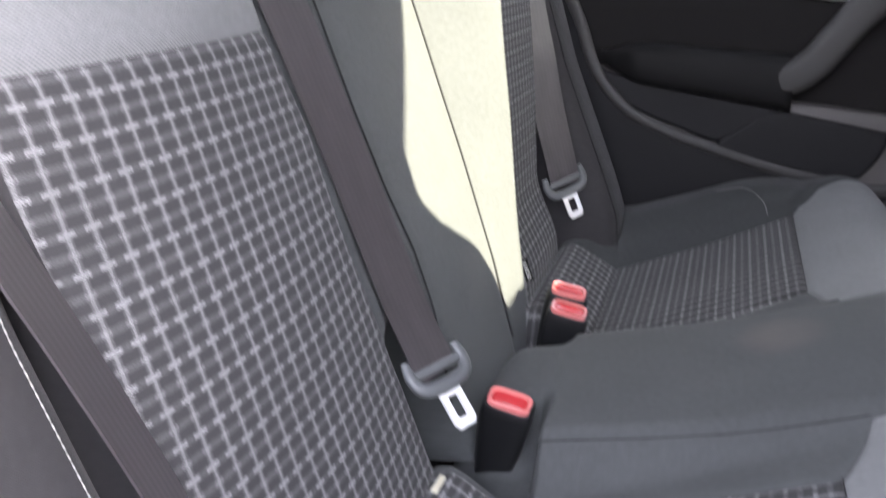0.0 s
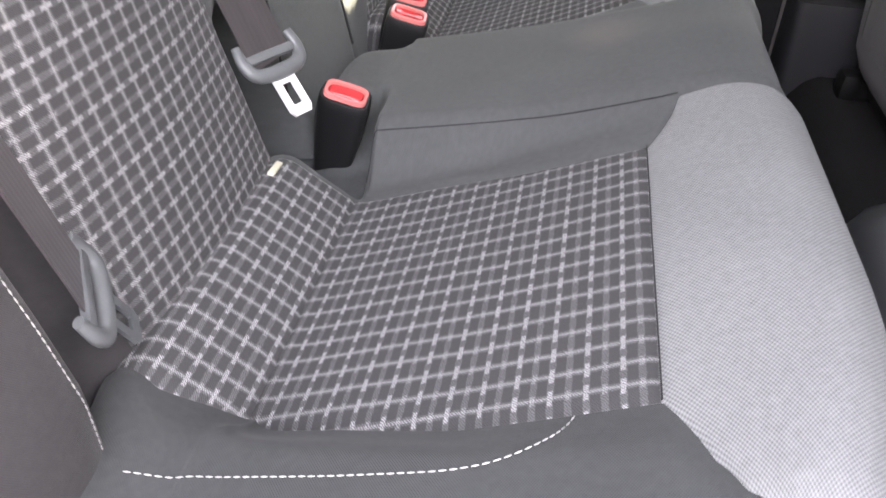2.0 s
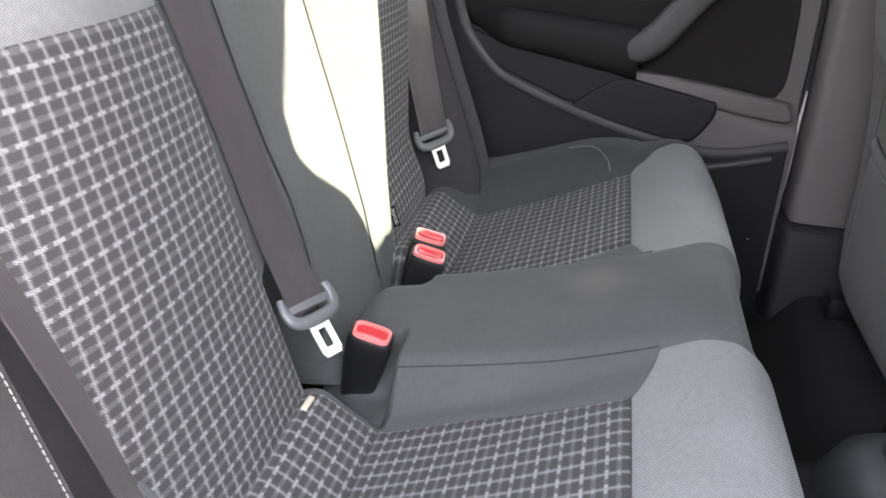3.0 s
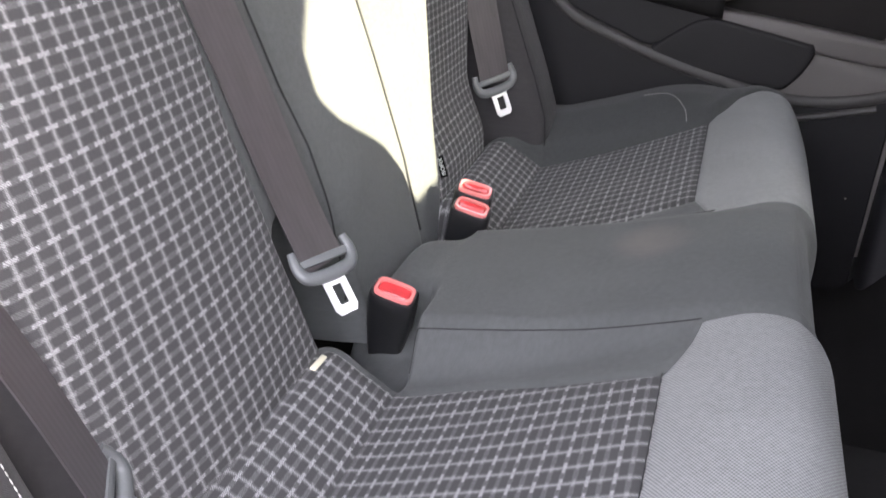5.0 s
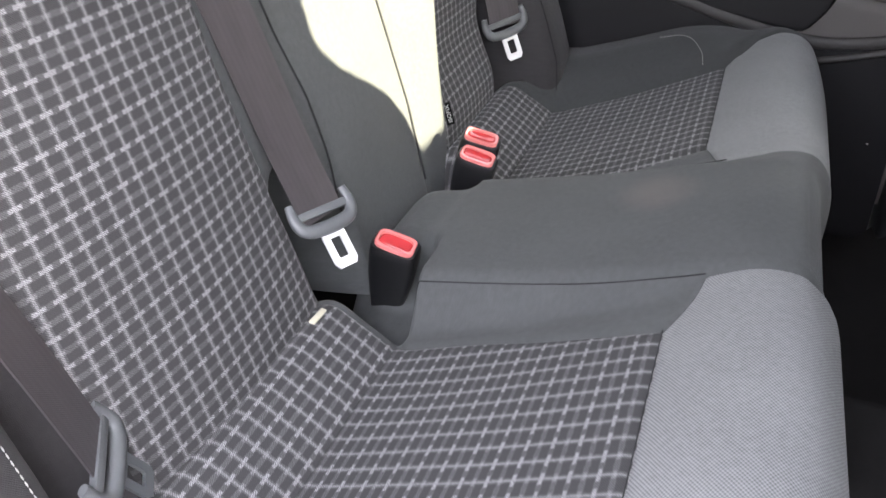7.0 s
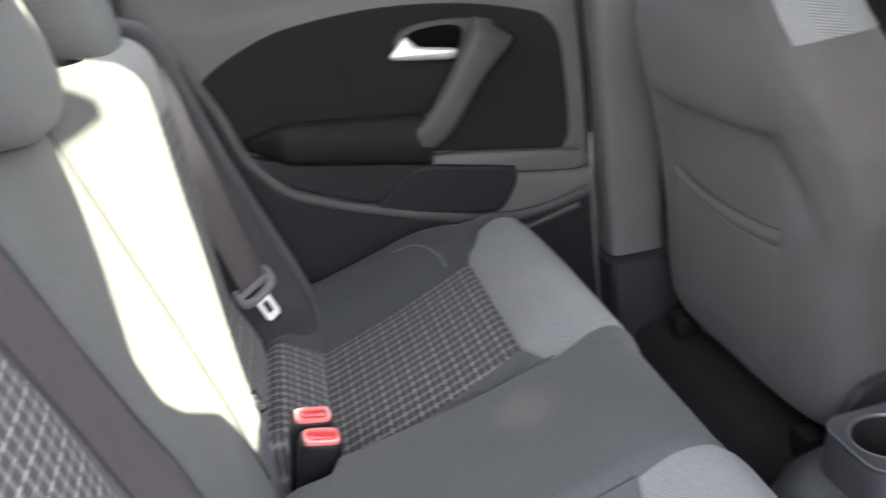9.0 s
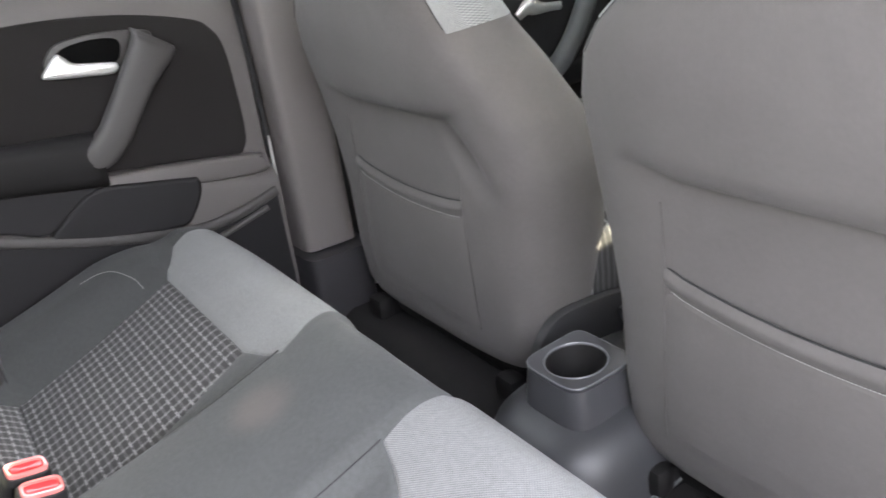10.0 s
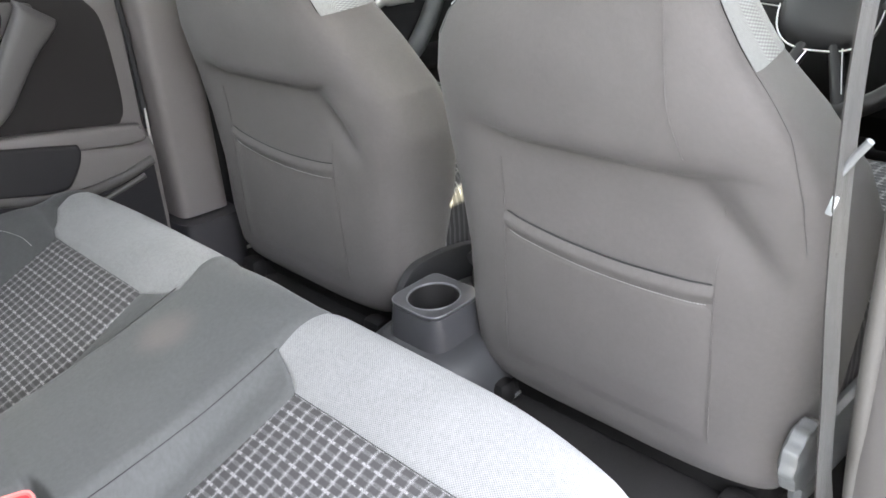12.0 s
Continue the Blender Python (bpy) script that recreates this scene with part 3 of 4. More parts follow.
cushion = part("cushion", bm, TRIM_BLACK, rear_bench, "wide bench cushion on a black base", smooth=False)


def seam_dip(u, v, lu, lv, on=(1, 1, 1, 1), depth=0.0024, reach=0.005):
    d = min([k for k, o in ((u * lu, on[0]), ((1 - u) * lu, on[1]), (v * lv, on[2]), ((1 - v) * lv, on[3])) if o] or [1])
    return depth * math.exp(-(d / reach) ** 2)


def bench_patch(name, a0, a1, lo, hi, sign, nu, nv, mat, label, on=(1, 1, 1, 1)):
    def fn(u, v):
        a = a0 + (a1 - a0) * u
        y0, y1 = lo(a, sign), hi(a, sign)
        y = sign * (y0 + (y1 - y0) * v)
        x, yy, z = bench(a, y)
        dip = seam_dip(u, v, arc(a1) - arc(a0), abs(y1 - y0), on)
        e = 0.15
        pa, pb = bench(max(0, a - e), y), bench(min(14, a + e), y)
        n = Vector((-(pb[2] - pa[2]), 0, pb[0] - pa[0])).normalized()
        return (x - n.x * dip, yy, z - n.z * dip), (arc(a) + 0.0108, y)
    v, f, t = sheet(fn, nu, nv)
    if sign < 0:
        f = [tuple(reversed(q)) for q in f]
    return part_mesh(name, v, f, mat, cushion, label, t)


for sg in (-1, 1):
    bench_patch("back_roll", 0.2, 4, inner, outer, sg, 30, 60, CHECK, "dark checked cloth roll", on=(0, 1, 1, 1))
    bench_patch("seat_insert", 4, 7, inner, outer, sg, 46, 60, CHECK, "dark cloth insert with pale woven checks", on=(1, 1, 1, 1))
    bench_patch("front_panel", 7, 14, inner, outer, sg, 84, 50, SILVER, "silver-grey ribbed cloth front", on=(1, 0, 1, 1))
    bench_patch("side_bolster", 0.2, 14, outer, lambda a, g: EDGE_L if g > 0 else EDGE_R, sg, 140, 22, BOLSTER, "plain charcoal cloth bolster", on=(0, 0, 1, 0))
bench_patch("middle_panel", 0.2, 14, lambda a, g: -inner(a, -1), inner, 1, 150, 56, DARK_SEAT, "plain charcoal cloth middle seat", on=(0, 0, 1, 1))
# seams and stitching
for sg in (-1, 1):
    line = [Vector(bench(a, sg * (0.110 + 0.007 * smooth01((a - 4.0) / 3.0)))) + Vector((0, 0, 0.0004)) for a in np.linspace(4.0, 7.48, 60)]
    tube("seam", line, 0.0006, SEAM, cushion, n=6)
    pts = [(2.2, .514), (3.2, .509), (4.7, .506), (5.6, .509), (6.05, .510), (6.30, .503), (6.46, .486), (6.58, .460)] if sg < 0 else [(6.0, .577), (6.25, .568), (6.45, .550), (6.60, .520), (6.66, .492)]
    line = [Vector(bench(p.x, sg * p.y)) + Vector((0, 0, 0.0008)) for p in spline([(a, y, 0) for a, y in pts], 10)]
    stitches("decorative_stitching", line, cushion, 0.0056, 0.00065, label="pale double stitching" if sg else "")
    edge = [Vector(bench(7, sg * (inner(7, sg) + (outer(7, sg) - inner(7, sg)) * k / 30))) + Vector((0, 0, 0.0005)) for k in range(31)]
    tube("seam", edge, 0.0005, SEAM, cushion, n=6)

# ---------- rear backrests ----------
TOP_Z = 0.735


def lean(z):
    return -0.065 - 0.285 * (z - 0.272)


CHECK_IN_R = [(.24, -.150), (.272, -.156), (.34, -.161), (.37, -.166), (.48, -.176), (.56, -.177), (.637, -.194), (.75, -.200)]
CHECK_IN_L = [(.24, .205), (.272, .212), (.34, .214), (.50, .212), (.637, .208), (.75, .208)]
CHECK_OUT = [(.24, .420), (.334, .423), (.43, .441), (.515, .455), (.58, .461), (.75, .464)]


def lean_left(z):
    """The narrow backrest stands more upright than the wide one."""
    return -0.069 - 0.085 * (z - 0.272)


def back_x(y, z, left=False):
    """How far forward the backrests stand at (y, z)."""
    yr, yl = table(CHECK_IN_R, z)[0], table(CHECK_IN_L, z)[0]
    out = table(CHECK_OUT, z)[0]
    s = abs(y)
    if left:
        rise = smooth01((y - split_y(z)) / 0.10) ** 0.6 if y > split_y(z) else 0.0
        x = lean(z) + (lean_left(z) + 0.004 - lean(z)) * rise
        x -= 0.026 * smooth01((y - yl + 0.012) / 0.04) * smooth01((z - 0.28) / 0.1)
    else:
        x = lean(z) + 0.012 * math.exp(-((y - 0.03) / 0.09) ** 2) * smooth01((z - 0.28) / 0.12)
        x -= 0.012 * math.exp(-((y - yr - 0.040) / 0.030) ** 2) + 0.13 * (1 - smooth01((z - 0.335) / 0.055)) * math.exp(-((y - yr - 0.045) / 0.035) ** 4)
        if y < yr:
            c = (s - (out + abs(yr)) / 2) / 0.14
            x += 0.010 * (1 - min(1.0, c * c))
    x -= 0.03 * smooth01((s - out) / 0.03)
    over = max(0.0, (z - (TOP_Z - 0.045)) / 0.045)
    x -= 0.05 * (1 - math.sqrt(max(0.0, 1 - min(1.0, over) ** 2)))
    return x + 0.0015 * noise.noise((y * 9, z * 9, 7))


def back_patch(owner, name, lo, hi, z0, z1, nu, nv, mat, label, on=(1, 1, 1, 1)):
    def fn(u, v):
        z = z0 + (z1 - z0) * u
        y0, y1 = lo(z), hi(z)
        y = y0 + (y1 - y0) * v
        return (back_x(y, z, owner is back_l) - seam_dip(u, v, z1 - z0, abs(y1 - y0), on), y, z), (z * 1.006 + 0.001, y * 1.115 + 0.0111)
    v, f, t = sheet(fn, nu, nv)
    return part_mesh(name, v, [tuple(reversed(q)) for q in f], mat, owner, label, t)


def col(rows, sign=1.0):
    return lambda z: sign * table(rows, z)[0]


def split_y(z):
    return table([(.24, .120), (.28, .123), (.35, .128), (.465, .117), (.65, .095), (.75, .09)], z)[0]


def seam_y(z):
    return table([(.24, -.066), (.34, -.068), (.43, -.073), (.49, -.088), (.66, -.110), (.75, -.118)], z)[0]


def back_body(y0, y1, label, left=False):
    """The hidden body of a backrest, behind its cloth."""
    secs = []
    for z, d in ((.235, .15), (.26, .15), (.285, .15), (.31, .15), (.335, .14), (.36, .12), (.38, .11), (.5, .10), (.68, .10), (TOP_Z - 0.002, .09)):
        front = [(min(back_x(y, min(z, TOP_Z - 0.045), left), 0) - (0.034 if left else 0.016) - (0.045 if z > 0.72 else 0), y, z) for y in np.linspace(y0, y1, 30)]
        back = [((lean_left(z) if left else lean(z)) - d - 0.03, y, z) for y in np.linspace(y1, y0, 30)]
        secs.append(front + back)
    v, f = rings(secs)
    return part_mesh("backrest", v, f, TRIM_BLACK, rear_bench, label, smooth=False)


back_r = back_body(-0.475, 0.10, "wide two-thirds backrest")
back_l = back_body(0.165, 0.475, "narrow one-third backrest standing more upright", True)
back_patch(back_r, "back_insert", col(CHECK_OUT, -1), col(CHECK_IN_R), .206, .637, 60, 44, CHECK, "dark cloth insert with pale woven checks", on=(0, 1, 1, 1))
back_patch(back_r, "top_panel", col(CHECK_OUT, -1), col(CHECK_IN_R), .637, TOP_Z, 20, 44, SILVER, "silver-grey ribbed cloth band", on=(1, 0, 1, 1))
back_patch(back_r, "middle_panel", seam_y, split_y, .206, TOP_Z, 70, 40, DARK, "plain charcoal cloth middle backrest", on=(0, 0, 1, 1))
back_patch(back_r, "inner_band", col(CHECK_IN_R), seam_y, .206, TOP_Z, 70, 18, DARK, "", on=(0, 0, 1, 1))
back_patch(back_r, "outer_band", lambda z: -0.475, col(CHECK_OUT, -1), .206, TOP_Z, 50, 8, PADCLOTH, "", on=(0, 0, 0, 1))
back_patch(back_l, "back_insert", col(CHECK_IN_L), col(CHECK_OUT), .206, .637, 60, 44, CHECK, "dark cloth insert with pale woven checks", on=(0, 1, 1, 1))
back_patch(back_l, "top_panel", col(CHECK_IN_L), col(CHECK_OUT), .637, TOP_Z, 20, 44, SILVER, "silver-grey ribbed cloth band", on=(1, 0, 1, 1))
back_patch(back_l, "inner_band", split_y, col(CHECK_IN_L), .206, TOP_Z, 70, 18, DARK, "", on=(0, 0, 1, 1))
back_patch(back_l, "outer_band", col(CHECK_OUT), lambda z: 0.475, .206, TOP_Z, 50, 8, PADCLOTH, "", on=(0, 0, 1, 0))

tube("seam", [(back_x(seam_y(z), z) + 0.0006, seam_y(z), z) for z in np.linspace(.26, .72, 50)], 0.0011, SEAM, back_r, n=6)
tube("seam", [(back_x(split_y(z), z) - 0.0004, split_y(z), z) for z in np.linspace(.26, .72, 50)], 0.0013, SEAM, back_r, n=6)
# cream label end at the foot of the insert
part("corner_tab", box_bm((0.006, 0.026, 0.003), Matrix.Translation((-0.049, -0.186, 0.2655)) @ pose(0, 0, 0, -6, 10, 0), 0.001), PIPING, back_r, "small cream cloth tab")


def side_pad(sign):
    """The padded flank beside a backrest, with its row of stitches."""
    pad = thing("side_bolster", (-0.12, sign * 0.54, 0.24), "black cloth padded bolster beside the rear backrest", "bolster", "rear side bolsters")

    def rim(z):
        fore = 0.052 if sign > 0 else 0.0
        return fore + table([(.20, -.034), (.26, -.036), (.296, -.039), (.345, -.055), (.466, -.101), (.53, -.125), (.75, -.188)], z)[0]
    secs = []
    for z in np.linspace(0.20, 0.75, 46):
        deep = 0.085 if sign > 0 else 0.06
        close = 0.05 * (1 - math.sqrt(max(0.0, 1 - max(0.0, (z - 0.70) / 0.05) ** 2)))
        x = rim(z) - close
        ring = []
        for k in range(28):
            a = 2 * math.pi * k / 28
            c, s = math.cos(a), math.sin(a)
            ring.append((x - deep + deep * math.copysign(abs(c) ** 0.55, c), sign * (0.545 + 0.063 * math.copysign(abs(s) ** 0.55, s)), z))
        secs.append(ring if sign > 0 else ring[::-1])
    v, f = rings(secs)
    body = part_mesh("pad", v, f, PADCLOTH, pad, "", [(p[1], p[2]) for p in v])
    if sign < 0:
        stitches("stitching", [(rim(z) - 0.0050, sign * 0.501, z) for z in np.linspace(0.25, 0.68, 60)], body, 0.0052, 0.00055, label="row of pale stitches")
    else:
        tube("seam", [(rim(z) - 0.0046, sign * 0.500, z) for z in np.linspace(0.25, 0.68, 60)], 0.0009, SEAM, body, n=6)
    return pad


side_pad(-1)
side_pad(1)


def headrest(y, wide, z, label):
    hr = thing("headrest", (lean(z) - 0.03, y, z), label, "headrest", "rear headrests")
    secs = []
    high = 0.17
    for k in range(25):
        h = k / 24
        grow = (1 - abs(2 * h - 1) ** 3.0) ** 0.45 if 0 < h < 1 else 0.05
        zz = z + 0.012 + high * h
        ring = []
        for i in range(40):
            a = 2 * math.pi * i / 40
            c, s = math.cos(a), math.sin(a)
            ring.append((lean(zz) + 0.002 + 0.050 * (0.4 + 0.6 * grow) * math.copysign(abs(c) ** 0.7, c), y + wide / 2 * (0.8 + 0.2 * grow) * (0.15 + 0.85 * grow) * math.copysign(abs(s) ** 0.6, s), zz))
        secs.append(ring)
    v, f = rings(secs)
    part_mesh("pad", v, f, DARK, hr, "", [(p[1], p[2]) for p in v])
    for dy in (-0.06, 0.06):
        tube("post", [(lean(z) - 0.05, y + dy, z - 0.01), (lean(z + 0.08) - 0.02, y + dy, z + 0.08)], 0.006, STEEL, hr, n=12)
    return hr


headrest(-0.335, 0.28, 0.700, "grey cloth headrest low above the wide seat back")
headrest(0.010, 0.25, 0.685, "grey cloth headrest low above the middle seat")
headrest(0.345, 0.27, 0.695, "grey cloth headrest low above the narrow seat back")

# ---------- belts and buckles of the rear seat ----------


def tongue_parts(owner, at, along, face, metal):
    """Grey handle with the belt's slot, and the steel tongue below it. along points to the tongue's tip, face out of the flat."""
    along = Vector(along).normalized()
    face = (Vector(face) - along * Vector(face).dot(along)).normalized()
    side = along.cross(face)
    at = Vector(at)

    def loc(a, b, d):
        return at + side * a + along * b + face * d
    bow = spline([(-0.030, -0.022, 0), (-0.0315, -0.006, 0), (-0.024, 0.006, 0), (0.0, 0.009, 0), (0.024, 0.006, 0), (0.0315, -0.006, 0), (0.030, -0.022, 0)], 6)
    grip = tube("handle", [loc(p.x, p.y, 0.003) for p in bow], [0.0045 + 0.0025 * math.sin(math.pi * k / (len(bow) - 1)) for k in range(len(bow))], GUIDE, owner, "grey plastic handle", n=10, up=face, flat=0.8)
    part("bar", slab_bm([(-0.029, -0.012), (0.029, -0.012), (0.029, -0.004), (-0.029, -0.004)], lambda a, b, d: loc(a, b, d - 0.001), 0.006, 0.0015), GUIDE, owner)
    bm = bmesh.new()
    out = [(-0.0125, 0.012), (0.0125, 0.012), (0.0125, 0.044), (0.009, 0.0495), (-0.009, 0.0495), (-0.0125, 0.044)]
    hole = [(-0.0058, 0.020), (0.0058, 0.020), (0.0058, 0.038), (0.0048, 0.040), (-0.0048, 0.040), (-0.0058, 0.038)]
    for d in (0.0, 0.0028):
        vo = [bm.verts.new(loc(a, b, d)) for a, b in out]
        vi = [bm.verts.new(loc(a, b, d)) for a, b in hole]
        for i in range(6):
            j = (i + 1) % 6
            bm.faces.new((vo[i], vo[j], vi[j], vi[i]))
        if d:
            for ring, old in ((vo, last[0]), (vi, last[1])):
                for i in range(6):
                    j = (i + 1) % 6
                    bm.faces.new((old[i], old[j], ring[j], ring[i]))
        last = (vo, vi)
    part("tongue", bm, metal, owner, "steel tongue with its glare in the colour" if metal is STEEL else "dull steel tongue", smooth=False)
    return grip


def belt(label, pts, across, tip, along, face, metal=None, width=0.048):
    p = spline(pts, 8)
    n = len(p)
    own = thing("seat_belt", tuple(p[-1]), label, "seat belt", "rear seat belts")
    dirs = [Vector(across[0]).lerp(Vector(across[1]), i / (n - 1)) for i in range(n)]
    strap("webbing", p, dirs, width, 0.0014, WEB, own, "dark grey-brown woven webbing")
    tongue_parts(own, tip, along, face, metal or STEEL)
    return own


# middle belt: from behind the top edge down the gap beside the middle backrest
belt("dark middle rear belt hanging down with steel tongue",
     [(-0.30, -0.215, 0.770), (-0.240, -0.205, 0.762), (-0.188, -0.194, 0.722), (-0.166, -0.176, 0.66), (-0.132, -0.154, 0.54), (-0.098, -0.137, 0.42), (-0.073, -0.133, 0.356), (-0.066, -0.133, 0.339)],
     [(0.10, 1, 0), (0.43, 0.9, 0.0)], (-0.064, -0.133, 0.338), (0.60, -0.29, -0.75), (0.675, -0.32, 0.665))
belt("dark outer rear belt hanging beside the wide backrest",
     [(-0.26, -0.555, 0.80), (-0.178, -0.522, 0.70), (-0.134, -0.486, 0.56), (-0.099, -0.461, 0.44), (-0.079, -0.447, 0.36), (-0.071, -0.441, 0.324)],
     [(0.42, -0.90, 0), (0.42, -0.90, 0)], (-0.070, -0.440, 0.317), (0.20, 0.45, -0.85), (0.90, 0.42, 0.35), STEEL_DULL, 0.040)
belt("dark outer rear belt hanging beside the narrow backrest",
     [(-0.26, 0.53, 0.80), (-0.158, 0.49, 0.70), (-0.116, 0.468, 0.57), (-0.092, 0.462, 0.465), (-0.070, 0.460, 0.38), (-0.065, 0.460, 0.354)],
     [(0.9, 0.40, 0), (0.75, 0.65, 0)], (-0.064, 0.460, 0.352), (0.40, -0.02, -1), (0.66, -0.75, 0.12))


def buckle(top, along, wide, label):
    """Black stalk and shell with a red button in its top; along runs up the buckle, wide along its length."""
    up = Vector(along).normalized()
    w = (Vector(wide) - up * Vector(wide).dot(up)).normalized()
    d = up.cross(w)
    at = Vector(top)
    own = thing("belt_buckle", tuple(at - up * 0.1), label, "belt buckle", "rear belt buckles")
    secs = []
    for h, a, b in ((-0.115, .018, .009), (-0.075, .021, .0125), (-0.05, .0235, .0145), (-0.012, .0245, .0155), (-0.002, .0238, .0148), (0.0, .0225, .0138)):
        ring = []
        for k in range(28):
            g = 2 * math.pi * k / 28
            c, s = math.cos(g), math.sin(g)
            ring.append(at + up * h + w * a * math.copysign(abs(c) ** 0.45, c) + d * b * math.copysign(abs(s) ** 0.45, s))
        secs.append(ring)
    v, f = rings(secs)
    shell = part_mesh("shell", v, f, BUCKLE, own, "black plastic shell")
    shell.data.set_sharp_from_angle(angle=radians(35))

    def ring_at(a, b, h, e):
        out = []
        for k in range(28):
            g = 2 * math.pi * k / 28
            c, s = math.cos(g), math.sin(g)
            out.append(at + up * h + w * a * math.copysign(abs(c) ** e, c) + d * b * math.copysign(abs(s) ** e, s))
        return out
    v, f = rings([ring_at(.0205, .0118, -0.004, .45), ring_at(.0207, .0120, 0.0030, .45), ring_at(.0197, .0112, 0.0044, .45), ring_at(.0172, .0086, 0.0042, .5), ring_at(.0166, .0080, 0.0010, .5)], cap=False)
    frame_ = part_mesh("button_frame", v, f, ROSE_GLINT, shell, "rose ring with the rim highlight in its colour")
    frame_.data.set_sharp_from_angle(angle=radians(35))
    v, f = rings([ring_at(.0166, .0080, -0.002, .5), ring_at(.0166, .0080, 0.0014, .5), ring_at(.0150, .0066, 0.0026, .5), ring_at(.0080, .0032, 0.0016, .6)])
    btn = part_mesh("button", v, f, RED, shell, "red plastic release button")
    btn.data.set_sharp_from_angle(angle=radians(35))
    return own


buckle((-0.013, -0.085, 0.294), (0.25, -0.32, 1), (0.036, 0.006, -0.022), "black buckle with red button standing between cushion and seat back")
buckle((0.004, 0.122, 0.300), (0.25, -0.25, 1), (0.035, 0.006, -0.024), "black buckle with red button at the middle seat")
buckle((-0.003, 0.158, 0.308), (0.25, -0.20, 1), (0.034, 0.008, -0.024), "black buckle with red button at the split of the seat back")

# child-seat anchor label, sewn into the seam of the left insert
tag = thing("anchor_label", (-0.072, 0.214, 0.30), "small black cloth label with white lettering", "label")
lab = Matrix.Translation((-0.0674, 0.2191, 0.3064)) @ Matrix(((-0.380, -0.648, 0.660, 0), (0.234, -0.757, -0.610, 0), (0.895, -0.077, 0.440, 0), (0, 0, 0, 1)))
lab_cloth = part("cloth", box_bm((0.029, 0.0110, 0.0014), lab, 0.0003, 1), LABEL, tag, smooth=False)
fc = bpy.data.curves.new("lettering", "FONT")
fc.body, fc.size, fc.align_x, fc.align_y, fc.extrude = "ISOFIX", 0.0078, "CENTER", "CENTER", 0.00015
fob = new("lettering_source", fc)
bpy.context.view_layer.update()
lm = bpy.data.meshes.new_from_object(fob.evaluated_get(bpy.context.evaluated_depsgraph_get()))
bpy.data.objects.remove(fob)
lverts = [lab @ (v.co + Vector((0, 0, 0.0011))) for v in lm.vertices]
part_mesh("lettering", lverts, [tuple(p.vertices) for p in lm.polygons], LETTER, lab_cloth, "white printed word", smooth=False)

# ---------- left rear door ----------
door = thing("car_door", (0.15, 0.74, 0.08), "closed rear car door with dark padded insert", "car door")
DY = 0.712


def door_y(x, z):
    low = smooth01((0.46 - 0.17 * (x - 0.25) - z) / 0.05)
    return DY - 0.036 * low + 0.02 * smooth01((z - 0.70) / 0.06) + 0.0008 * noise.noise((x * 8, z * 8, 1))


v, f, t = sheet(lambda a, b: ((-0.20 + 0.735 * a, door_y(-0.20 + 0.735 * a, 0.06 + 0.80 * b), 0.06 + 0.80 * b), (a * 0.7, b * 0.7)), 70, 70)
part_mesh("door_panel", v, [tuple(reversed(q)) for q in f], DOOR_GREY, door, "grey moulded plastic panel", t)
part("door_core", box_bm((0.735, 0.022, 0.82), Matrix.Translation((0.1675, 0.749, 0.46)), 0.005), TRIM, door)


def on_door(depth_y):
    return lambda a, b, d: (a, depth_y - d, b)


def rounded(points, steps=5):
    """A closed smooth outline through the points."""
    p = [Vector((*q, 0)) for q in points]
    n = len(p)
    out = []
    for i in range(n):
        a, b, c, d = p[i - 1], p[i], p[(i + 1) % n], p[(i + 2) % n]
        for k in range(steps):
            s = k / steps
            q = 0.5 * ((2 * b) + (c - a) * s + (2 * a - 5 * b + 4 * c - d) * s * s + (3 * b - a - 3 * c + d) * s ** 3)
            out.append((q.x, q.y))
    return out


insert = [(-.16, .55), (-.10, .625), (-.02, .668), (.06, .690), (.20, .700), (.34, .688), (.45, .662), (.482, .642), (.500, .605), (.506, .52), (.506, .455), (.498, .428), (.475, .418), (.36, .434), (.25, .448), (.10, .468), (-.02, .485), (-.12, .50)]
part("insert", slab_bm(rounded(insert), on_door(DY + 0.002), 0.006, 0.003), DOOR_PAD, door, "black padded insert", smooth=False)
ledge = [(.245, .452), (.49, .422), (.514, .412), (.514, .385), (.40, .396), (.24, .424)]
part("ledge", slab_bm(rounded(ledge, 3), on_door(DY - 0.02), 0.022, 0.006, 3), DOOR_GREY, door, "grey ledge under the insert")
arm = []
for k in range(23):
    x = -0.052 + 0.300 * k / 22
    w = smooth01(k / 5)
    up_, lo_ = 0.545 - 0.075 * (x + 0.03), 0.483 - 0.165 * (x + 0.03)
    ring = []
    for i in range(20):
        a = 2 * math.pi * i / 20
        c, s = math.cos(a), math.sin(a)
        ring.append((x, DY - (0.022 + 0.012 * w) + (0.034 * (0.4 + 0.6 * w)) * math.copysign(abs(c) ** 0.6, c), (up_ + lo_) / 2 + (up_ - lo_) / 2 * (0.35 + 0.65 * w) * math.copysign(abs(s) ** 0.6, s)))
    arm.append(ring)
v, f = rings(arm)
rest = part_mesh("armrest", v, f, TRIM_BLACK, door, "black padded armrest")
grip_pts = spline([(.165, .690, .500), (.195, .672, .492), (.240, .662, .491), (.272, .659, .512), (.300, .660, .548), (.338, .664, .598), (.370, .670, .634), (.380, .688, .648)], 6)
secs = []
